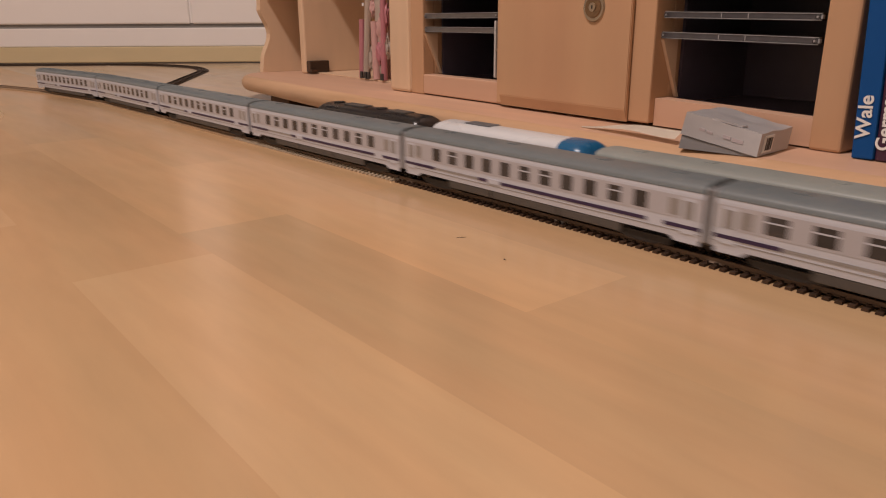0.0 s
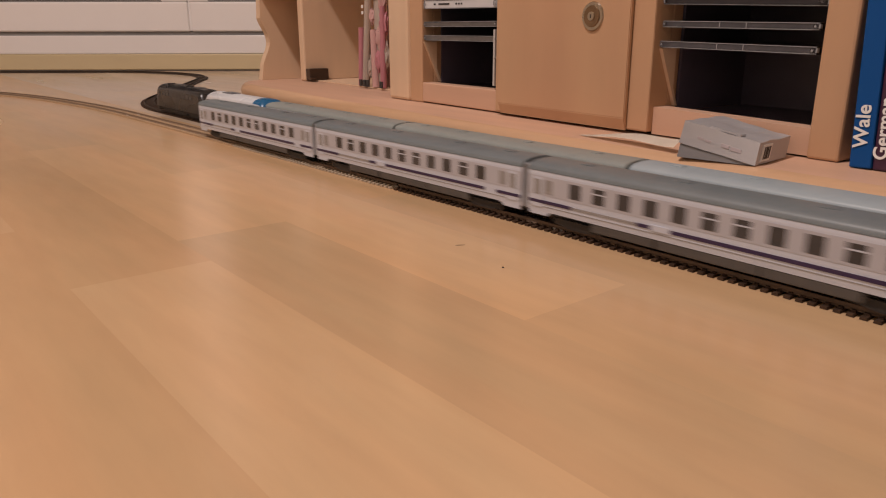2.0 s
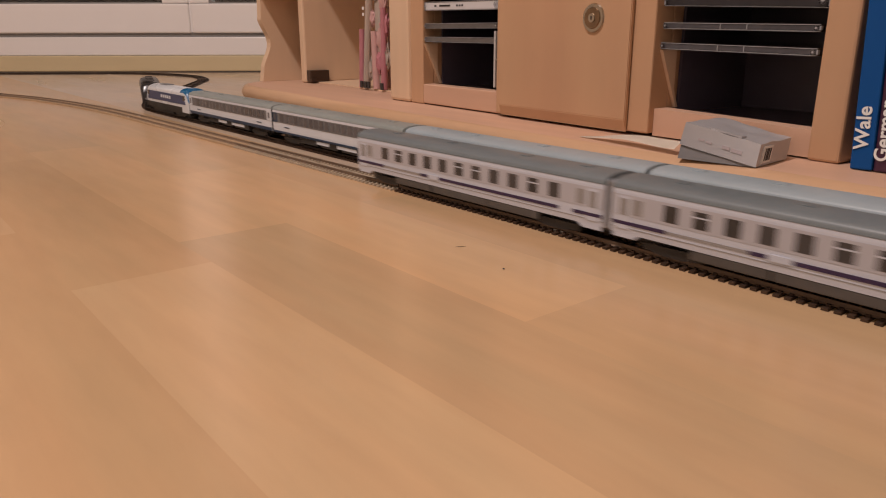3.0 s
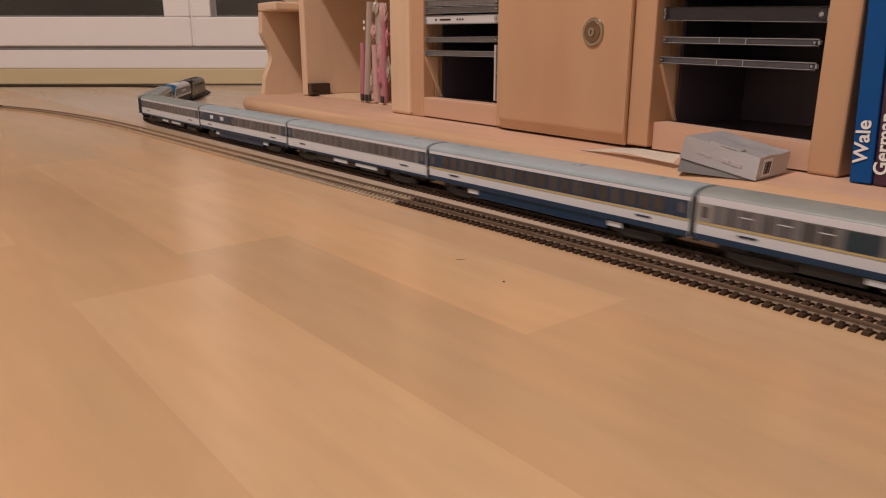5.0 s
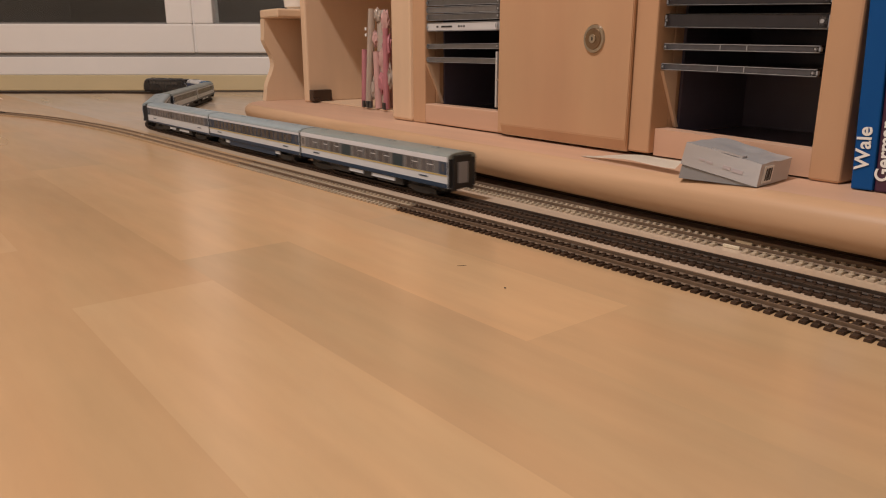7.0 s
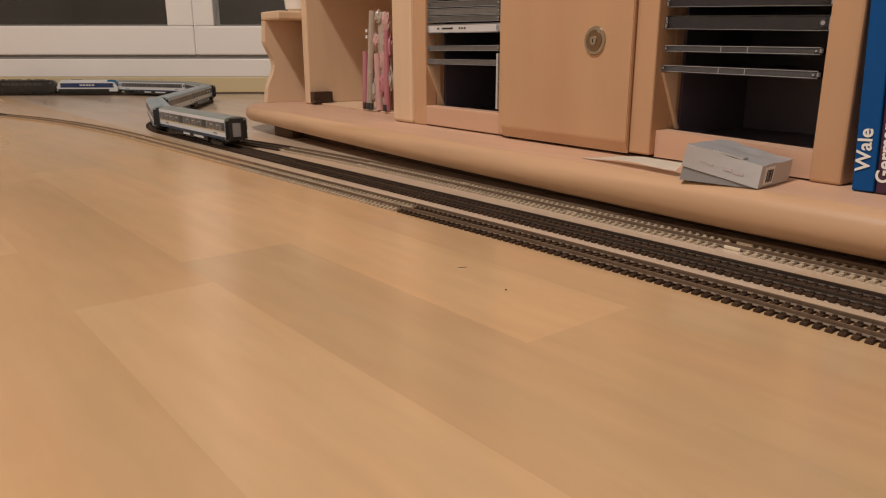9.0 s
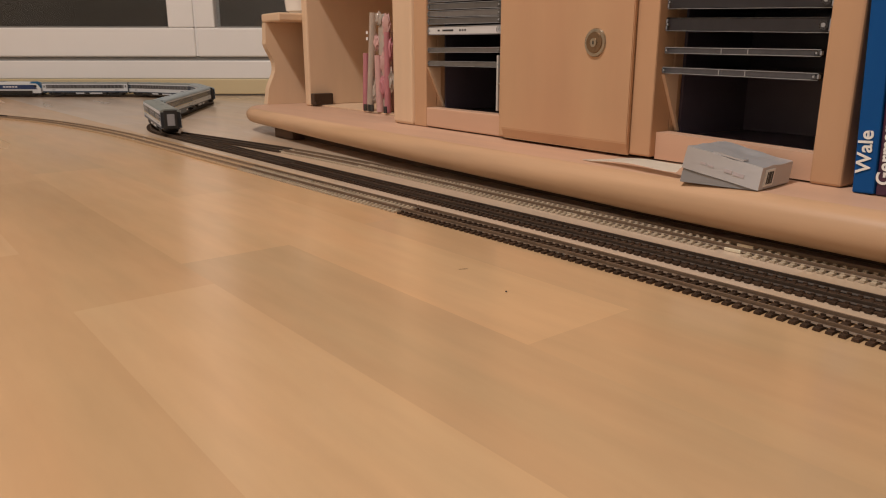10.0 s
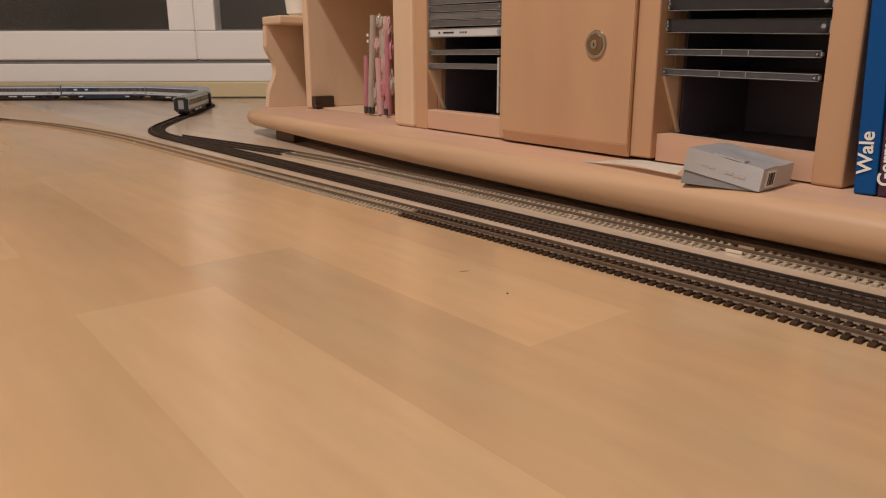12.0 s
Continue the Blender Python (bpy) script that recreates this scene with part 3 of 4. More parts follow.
bm = hexa(BOX_LO, BOX_HI, 9)
for v in bm.verts:
    k = v.co.z
    v.co += Vector((0.0005 * noise.noise(v.co * 45 + Vector((3, 0, 0))), 0.0005 * noise.noise(v.co * 60), (0.0009 if k > 0.012 else 0.0) * noise.noise(v.co * 70 + Vector((0, 5, 0)))))
    if k > 0.017 and v.co.y > 0.020:
        v.co.z -= 0.0016 * math.exp(-((v.co.x + 0.028) / 0.012) ** 2 - ((v.co.y - 0.036) / 0.012) ** 2)
carton = part("carton", bm, BOX_SILVER, bx, "dented silver carton")
# darker grey paints the shaded lower part of the box front
part("inner_tray", hexa([Vector((-0.0560, -0.0068, 0.0001)), Vector((-0.0008, 0.0004, 0.0001)), Vector((-0.0034, 0.0480, 0.0001)), Vector((-0.0585, 0.0408, 0.0001))],
                        [Vector((-0.0546, -0.0062, 0.0098)), Vector((-0.0010, 0.0007, 0.0002)), Vector((-0.0036, 0.0478, 0.0002)), Vector((-0.0572, 0.0408, 0.0094))]), BOX_SHADED, bx, "inner tray sticking out below, its shade painted in darker grey")
FR = (BOX_LO[0], BOX_LO[1], BOX_HI[0], BOX_HI[1])
TP = (BOX_HI[0], BOX_HI[1], BOX_HI[3], BOX_HI[2])
EN = (BOX_LO[1], BOX_LO[2], BOX_HI[1], BOX_HI[2])
part("flap", patch(*TP, 0.34, 0.74, 0.015, 0.16, 0.0011), BOX_SILVER, carton, "raised edge of the lid flap")
for u0, u1, v0, v1 in ((0.22, 0.30, 0.40, 0.50), (0.32, 0.40, 0.38, 0.47), (0.54, 0.64, 0.36, 0.50), (0.66, 0.80, 0.33, 0.48)):
    part("print_bar", patch(*FR, u0, u1, v0, v1, 0.00045), BOX_RED, carton, "faded red print")
sticker = part("sticker", patch(*EN, 0.12, 0.40, 0.12, 0.86, 0.0006), BOX_LABEL, carton, "small white label with dark bars")
for k in range(4):
    part("print_bar", patch(*EN, 0.17 + 0.05 * k, 0.195 + 0.05 * k + 0.008 * (k % 2), 0.22, 0.76, 0.0009), INK, sticker)

paper = bmesh.new()
n = 10
rows = []
for i in range(n + 1):
    u = i / n
    z = ZT + 0.0006 + 0.0055 * math.sin(math.pi * u) ** 2 * 0.6 + 0.004 * u * u
    rows.append([paper.verts.new((-0.4150 + 0.108 * u, 0.4955 - 0.020 * u + (0.004 + 0.030 * u * (1.2 - u)) * v, z + 0.0050 * v * u)) for v in (0, 0.5, 1)])
for a, b in zip(rows, rows[1:]):
    for i in range(2):
        paper.faces.new((a[i], a[i + 1], b[i + 1], b[i]))
bmesh.ops.solidify(paper, geom=list(paper.faces), thickness=0.0003)
tagged(new("paper_sheet", mesh("paper_sheet", paper, PAPER, True)), "curled cream sheet of paper lying on the base board", "paper")


# ---- the railway: centre lines ----
def line(p, h, length, step=0.002):
    n_ = max(2, int(length / step) + 1)
    return [(p[0] + math.cos(h) * length * i / (n_ - 1), p[1] + math.sin(h) * length * i / (n_ - 1)) for i in range(n_)]


def route(start, heading, pieces):
    """Straight pieces (length) and bends (radius, degrees; left is positive), joined end to end."""
    pts, h = [start], radians(heading)
    for q in pieces:
        p = pts[-1]
        if len(q) == 1:
            pts += line(p, h, q[0])[1:]
        else:
            r, a = q[0], radians(q[1])
            k = max(2, int(abs(r * a) / 0.002))
            s = 1 if a > 0 else -1
            c = (p[0] - s * r * math.sin(h), p[1] + s * r * math.cos(h))
            for i in range(1, k + 1):
                g = h + a * i / k
                pts.append((c[0] + s * r * math.sin(g), c[1] - s * r * math.cos(g)))
            h += a
    return np.array(pts)


class Way:
    def __init__(self, pts, zero):
        self.p = pts
        d = np.hypot(*np.diff(pts, axis=0).T)
        self.s = np.concatenate([[0], np.cumsum(d)]) - zero

    def at(self, s):
        return np.array([np.interp(s, self.s, self.p[:, 0]), np.interp(s, self.s, self.p[:, 1])])

    def heading(self, s):
        d = self.at(s + 0.002) - self.at(s - 0.002)
        return math.atan2(d[1], d[0])


Y_NEAR, Y_MID = 0.3645, 0.410
X_END = 1.92
near_way = Way(route((X_END, Y_NEAR), 180, [(X_END + 0.30,), (6.0, 1.0), (0.76,), (2.4, 9.8), (1.3, 6), (0.6,)]), X_END)
mid_way = Way(route((X_END, Y_MID), 180, [(X_END + 1.2136,), (0.4702, -30.9), (0.5174,), (0.3997, 82.67), (1.9,)]), X_END)
far_pts = [(0.75, 0.4625), (0.1, 0.4625), (-0.3, 0.4630), (-0.55, 0.4690), (-0.74, 0.4725), (-0.90, 0.4650), (-1.05, 0.4460), (-1.20, 0.4230), (-1.30, 0.4105)]
fx = np.arange(0.75, -1.2301, -0.002)
fy = np.interp(fx, [p[0] for p in far_pts][::-1], [p[1] for p in far_pts][::-1])
ker = np.hanning(121) / np.hanning(121).sum()
fy = np.convolve(np.pad(fy, 60, mode="edge"), ker, mode="valid")
far_way = Way(np.stack([fx, fy], 1), 0.75)


def rail_bm(way, s0, s1, off, step=0.01, w=0.0011, z0=0.0016, z1=0.0045):
    bm = bmesh.new()
    ss = np.linspace(s0, s1, max(2, int((s1 - s0) / step)))
    prev = None
    prof = [(-w * 1.3, z0), (w * 1.3, z0), (w * 0.5, z0 + 0.0009), (w * 0.62, z1 - 0.0008), (w * 0.62, z1), (-w * 0.62, z1), (-w * 0.62, z1 - 0.0008), (-w * 0.5, z0 + 0.0009)]
    for s in ss:
        p, h = way.at(s), way.heading(s)
        ring = [bm.verts.new((p[0] - math.sin(h) * (off + a), p[1] + math.cos(h) * (off + a), z)) for a, z in prof]
        if prev:
            for i in range(8):
                j = (i + 1) % 8
                bm.faces.new((prev[i], prev[j], ring[j], ring[i]))
        else:
            bm.faces.new(ring)
        prev = ring
    bm.faces.new(prev)
    return bm


def tie_mesh(name, material, half=0.0150):
    bm = bmesh.new()
    w = 0.00155
    prism(bm, [(-w - 0.0003, 0.0002), (w + 0.0003, 0.0002), (w, 0.0016), (-w, 0.0016)], "y", -half, half)
    for y in (-0.0107, -0.0062, 0.0062, 0.0107):
        box(bm, -0.0011, 0.0011, y - 0.0008, y + 0.0008, 0.0015, 0.0026)
    return mesh(name, bm, material)


TIE = 0.00605


def track(label, way, s0, s1, tie_mat, rail_mat, singles, web=0.0, gaps=()):
    t = thing("track", label, "model track", group="model railway tracks on the floor")
    for off in (-0.00825, 0.00825):
        part("rail", rail_bm(way, s0, s1, off), rail_mat, t)
    me = tie_mesh("sleeper", tie_mat)
    rest = bmesh.new()
    k = int((s1 - s0) / TIE)
    for i in range(k):
        s = s0 + TIE * (i + 0.5)
        if any(a < s < b for a, b in gaps):
            continue
        p, h = way.at(s), way.heading(s)
        m = Matrix.Translation((p[0], p[1], 0)) @ Matrix.Rotation(h, 4, "Z")
        if singles[0] < s < singles[1]:
            ob = new("sleeper", me)
            ob.parent = t
            ob.matrix_basis = m
        else:
            w, hl = 0.0017, 0.0150
            vs = [rest.verts.new(m @ Vector(q)) for q in ((-w, -hl, 0.0002), (w, -hl, 0.0002), (w, hl, 0.0002), (-w, hl, 0.0002),
                                                          (-w, -hl, 0.0016), (w, -hl, 0.0016), (w, hl, 0.0016), (-w, hl, 0.0016))]
            for q in ((4, 5, 6, 7), (0, 1, 5, 4), (1, 2, 6, 5), (2, 3, 7, 6), (3, 0, 4, 7)):
                rest.faces.new([vs[j] for j in q])
    if len(rest.verts):
        tagged(part("sleeper_strip", rest, tie_mat, t), kind="stuff")
    else:
        rest.free()
    if web:
        for y in (-0.0085, 0.0085) if web < 0.02 else (0,):
            bm = bmesh.new()
            ss = np.linspace(s0, s1, max(2, int((s1 - s0) / 0.012)))
            prev = None
            for s in ss:
                p, h = way.at(s), way.heading(s)
                ring = [bm.verts.new((p[0] - math.sin(h) * a, p[1] + math.cos(h) * a, z)) for a, z in ((y - web / 2, 0.0002), (y + web / 2, 0.0002), (y + web / 2, 0.0011), (y - web / 2, 0.0011))]
                if prev:
                    for i in range(4):
                        bm.faces.new((prev[i], prev[(i + 1) % 4], ring[(i + 1) % 4], ring[i]))
                else:
                    bm.faces.new(ring)
                prev = ring
            bm.faces.new(prev)
            part("web", bm, tie_mat, t)
    return t


def joiner(way, s, material=METAL):
    p, h = way.at(s), way.heading(s)
    t = thing("rail_joiner", "small bright metal rail joiner between two track pieces", "joiner", Matrix.Translation((p[0], p[1], 0)) @ Matrix.Rotation(h, 4, "Z"), "rail joiners")
    for y in (-0.00825, 0.00825):
        part("clip", B(-0.006, 0.006, y - 0.0018, y + 0.0018, 0.0002, 0.0024, bevel=0.0003), material, t)


# ---- vehicles ----
def shell(bm, x0, x1, prof, close=True):
    n_ = len(prof)
    a = [bm.verts.new((x0, y, z)) for y, z in prof]
    b = [bm.verts.new((x1, y, z)) for y, z in prof]
    for i in range(n_ if close else n_ - 1):
        j = (i + 1) % n_
        bm.faces.new((a[i], a[j], b[j], b[i]))
    bm.faces.new(a)
    bm.faces.new(b)
    return bm


def bogie(parent, x, long=0.029, r=0.0051, axles=(-0.0145, 0.0145)):
    b = part("bogie", B(x - long / 2 - 0.006, x + long / 2 + 0.006, -0.0125, 0.0125, 0.0062, 0.0088, bevel=0.0006), UNDER, parent, "black bogie")
    for y in (-0.0128, 0.0112):
        bm = bmesh.new()
        prism(bm, [(x - long / 2 - 0.007, 0.0078), (x - long / 2 - 0.005, 0.0105), (x + long / 2 + 0.005, 0.0105), (x + long / 2 + 0.007, 0.0078), (x + 0.008, 0.0050), (x - 0.008, 0.0050)], "y", y, y + 0.0016)
        part("side_frame", bm, UNDER, b)
    for ax in axles:
        bm = bmesh.new()
        for y in (-0.0080, 0.0080):
            cyl(bm, (x + ax, y, r + 0.0046), (0, 1, 0), r, 0.0024, 18)
        cyl(bm, (x + ax, 0, r + 0.0046), (0, 1, 0), 0.0011, 0.016, 8)
        part("wheelset", bm, WHEEL, b)


def roof_profile(w, z0, z1, n_=12, power=2.6):
    pts = []
    for i in range(n_ + 1):
        a = math.pi * i / n_
        c, s_ = math.cos(a), math.sin(a)
        pts.append((w * math.copysign(abs(c) ** (2 / power), c), z0 + (z1 - z0) * abs(s_) ** (2 / power)))
    return pts


def coach(name, label, group, length, side, roof, kind, wide=False):
    """A passenger coach: x forward, standing on the rails, z from the floor."""
    t = thing(name, label, "model coach", group=group)
    gap = 0.0035 if kind == "white" else 0.0020
    L2, w = length / 2 - gap, 0.0160
    zb, zc, zr = (0.0136, 0.0404, 0.0464) if kind == "white" else (0.0145, 0.0400, 0.0453)
    body = part("body", shell(bmesh.new(), -L2, L2, [(-w * 0.98, zb), (w * 0.98, zb), (w, zb + 0.004), (w, zc - 0.002), (w * 0.985, zc), (-w * 0.985, zc), (-w, zc - 0.002), (-w, zb + 0.004)]), side, t)
    rp = roof_profile(w * 1.0, zc + 0.0002, zr)
    part("roof", shell(bmesh.new(), -L2 - 0.0004, L2 + 0.0004, rp), roof, t, "", True)
    for x in (-L2, L2):
        s_ = 1 if x > 0 else -1
        part("gangway", B(min(x, x + s_ * (gap - 0.0003)), max(x, x + s_ * (gap - 0.0003)), -0.0135 if kind == "white" else -0.0105, 0.0135 if kind == "white" else 0.0105, zb - 0.001, zc + 0.003, bevel=0.0010), GANGWAY if kind == "white" else UNDER, t, "rubber gangway")
        dw = 0.0040 if kind == "white" else 0.0056
        part("end_door", B(min(x + s_ * (gap - 0.0002), x + s_ * (gap + 0.0001)), max(x + s_ * (gap - 0.0002), x + s_ * (gap + 0.0001)), -dw, dw, zb + 0.004, zc - 0.003), PANE_FROST if kind == "white" else END_GREY, t, "" if kind == "white" else "grey end door")
        if kind != "white":
            part("end_wall", B(min(x, x + s_ * 0.0004), max(x, x + s_ * 0.0004), -w * 0.97, w * 0.97, zb + 0.0004, zc), END_DARK, t, "dark end wall")
        for y in (-0.0100, 0.0100):
            part("buffer", cyl(bmesh.new(), (x + s_ * (gap - 0.0012), y, 0.0140), (1, 0, 0), 0.0022, 0.0024, 14), UNDER, t)
        bogie(t, x - s_ * 0.041)
    e = 0.0003
    for y0, y1 in ((-w - e, -w + 0.0002), (w - 0.0002, w + e)):
        sy = -1 if y0 < 0 else 1
        if kind == "white":
            nwin, pitch, half = (9, 0.0240, 0.0060) if wide else (11, 0.0187, 0.0046)
            part("window_belt", B(-L2 + 0.0006, L2 - 0.0006, y0 + 0.00012, y1 - 0.00012, 0.0246, 0.0374), BELT_GREY, body, "greyish window belt")
            xs0 = -pitch * (nwin - 1) / 2 - (0.004 if wide else 0.0)
            for i in range(nwin):
                x = xs0 + i * pitch
                wd = part("window", B(x - half, x + half, y0, y1, 0.0262, 0.0358), PANE, body)
                if wide or i % 4 == 1 or i == 6:
                    part("window_bar", B(x - half, x + half, min(y0, y0 + sy * 0.0002) if sy < 0 else y1, (y0 + 0.0001) if sy < 0 else y1 + 0.0002, 0.0322, 0.0330), COACH_WHITE, wd)
            for x in (-L2 + 0.0085, L2 - 0.0085):
                part("door", B(x - 0.0048, x + 0.0048, y0, y1, 0.0165, 0.0365), COACH_WHITE, body)
                part("door_window", B(x - 0.0030, x + 0.0030, y0 - 0.0002, y1 + 0.0002, 0.0250, 0.0350), PANE_FROST, body)
            for x in (-L2 + 0.0180, L2 - 0.0180):
                part("window", B(x - 0.0034, x + 0.0034, y0, y1, 0.0260, 0.0352), PANE_FROST, body, "frosted window")
            for a, b in ((-L2 + 0.001, -L2 + 0.038), (-L2 + 0.088, L2 - 0.036), (L2 - 0.024, L2 - 0.001)):
                part("stripe", B(a, b, y0 - 0.0001, y1 + 0.0001, 0.0192, 0.0213), STRIPE, body, "dark violet stripe")
            part("pale_stripe", B(-L2 + 0.0385, -L2 + 0.0875, y0, y1, 0.0194, 0.0210), PANE_FROST, body, "pale grey stripe")
            part("emblem", B(-L2 + 0.098, -L2 + 0.111, y0 - 0.0003, y1 + 0.0003, 0.0186, 0.0222, bevel=0.0001), COACH_WHITE, body, "plain white emblem over the stripe")
            for sx in (-1, 1):
                ends = sorted((sx * (L2 - 0.0012), sx * (L2 - 0.0205)))
                bm = prism(bmesh.new(), [(ends[0], zb + 0.0002), (ends[1], zb + 0.0002), (ends[1] - 0.004 * (sx < 0), zb - 0.0026), (ends[0] + 0.004 * (sx > 0), zb - 0.0026)], "y",
                           *((-w * 0.98, -w * 0.92) if sy < 0 else (w * 0.92, w * 0.98)))
                part("step_valance", bm, COACH_WHITE, body)
            part("belt", B(-L2 + 0.001, L2 - 0.001, y0 + 0.00015, y1 - 0.00015, 0.0170, 0.0174), PANE_FROST, body)
        else:
            band = part("window_band", B(-L2 + 0.001, L2 - 0.001, y0, y1, 0.0264, 0.0374), SIDE_BLUE if kind == "deep" else BAND_GREY, body, "dark window band")
            nwin, pitch = 10, 0.0226
            for i in range(nwin):
                x = -pitch * (nwin - 1) / 2 + i * pitch
                if kind == "old" and i in (2, 6):
                    part("panel", B(x - 0.0085, x + 0.0085, y0 - 0.0001, y1 + 0.0001, 0.0263, 0.0371), PANEL_TEAL, body, "dark teal panel")
                    continue
                if kind == "diner" and x > 0.012:
                    continue
                if kind == "old":
                    wd = part("window", B(x - 0.0094, x + 0.0094, y0 - 0.0002, y1 + 0.0002, 0.0270, 0.0368), PANE_OLD, band)
                    yb0, yb1 = (y0 - 0.0004, y0 - 0.0001) if sy < 0 else (y1 + 0.0001, y1 + 0.0004)
                    for dx in (-0.0097, -0.0004, 0.0089):
                        part("window_post", B(x + dx, x + dx + 0.0008, yb0, yb1, 0.0268, 0.0370), PANE_FROST, wd)
                    part("window_bar", B(x - 0.0086, x - 0.0006, yb0, yb1, 0.0330, 0.0336), SIDE_PALE, wd)
                    continue
                for dx in (-0.0056, 0.0056):
                    part("window", B(x + dx - 0.0042, x + dx + 0.0042, y0 - 0.0002, y1 + 0.0002, 0.0278, 0.0366), PANE if kind == "deep" else PANE_OLD, band)
            if kind == "diner":
                pan = part("panel", B(0.012, L2 - 0.014, y0 - 0.0001, y1 + 0.0001, 0.0262, 0.0376), SIDE_BLUE, body, "blue windowless panel")
                for x in (0.052, 0.086):
                    part("emblem", B(x - 0.005, x + 0.005, y0 - 0.0003, y1 + 0.0003, 0.0300, 0.0350), SIDE_PALE, pan, "pale emblem")
            part("lower_band", B(-L2 + 0.0005, L2 - 0.0005, y0, y1, 0.0147, 0.0184 if kind != "grey" else 0.0168), SIDE_BLUE, body, "dark blue lower band")
            if kind in ("old", "deep"):
                part("line", B(-L2 + 0.001, L2 - 0.001, y0 - 0.0001, y1 + 0.0001, 0.0250, 0.0260), YELLOW, body, "thin yellow line")
            for x in (-L2 + 0.034, L2 - 0.034):
                part("number_plate", B(x - 0.006, x + 0.006, y0 - 0.0001, y1 + 0.0001, 0.0213, 0.0225), SIDE_BLUE, body)
            part("cantrail", B(-L2 + 0.0003, L2 - 0.0003, y0, y1, 0.0376, 0.0417 if kind == "old" else 0.0398), GUTTER, body, "white strip under the roof")
            for x in (-L2 + 0.006, L2 - 0.006):
                side_door = part("door", B(x - 0.0052, x + 0.0052, y0 - 0.0002, y1 + 0.0002, 0.0264, 0.0374), PANE_FROST if kind == "old" and x > 0 else SIDE_PALE if kind == "first" else SIDE_BLUE, body)
                part("door_pane", B(x - 0.0022, x + 0.0022, y0 - 0.0004, y1 + 0.0004, 0.0290, 0.0358), PANE_OLD, side_door)
    part("underframe", B(-L2 + 0.012, L2 - 0.012, -0.0085, 0.0085, 0.0096, 0.0150), UNDER, t)
    for a, b, m in ((-0.080, -0.034, UNDER_GREY), (-0.033, 0.030, UNDER_GREY), (0.0305, 0.080, UNDER_GREY)) if kind == "white" else () if kind in ("deep", "diner") else ((-0.062, -0.020, UNDER), (-0.012, 0.022, UNDER), (0.030, 0.066, UNDER)):
        part("equipment_box", B(a, b, -0.0154 if kind == "white" else -0.0148, 0.0154 if kind == "white" else 0.0148, 0.0078, zb - 0.0002, bevel=0.0006), m, t)
    if kind in ("deep", "diner"):
        part("skirt", B(-0.066, 0.066, -0.0152, 0.0152, 0.0074, 0.0143, bevel=0.0005), SIDE_BLUE, t, "deep blue skirt between the bogies")
        for x in (-0.0725, 0.0725):
            for y in (-0.0150, 0.0146):
                part("step", B(x - 0.006, x + 0.006, y, y + 0.0004, 0.0100, 0.0135), SIDE_PALE, t)
    elif kind != "white":
        for a, b in ((-0.050, -0.012), (0.004, 0.030)):
            for y in (-0.0153, 0.0150):
                part("skirt_box", B(a, b, y, y + 0.0004, 0.0105, 0.0138), SIDE_PALE, t)
    for x in (-L2 * 0.72, -L2 * 0.2, L2 * 0.4, L2 * 0.8):
        part("roof_vent", B(x - 0.004, x + 0.004, -0.0028, 0.0028, zr - 0.0004, zr + 0.0006, bevel=0.0003), roof, t)
    return t


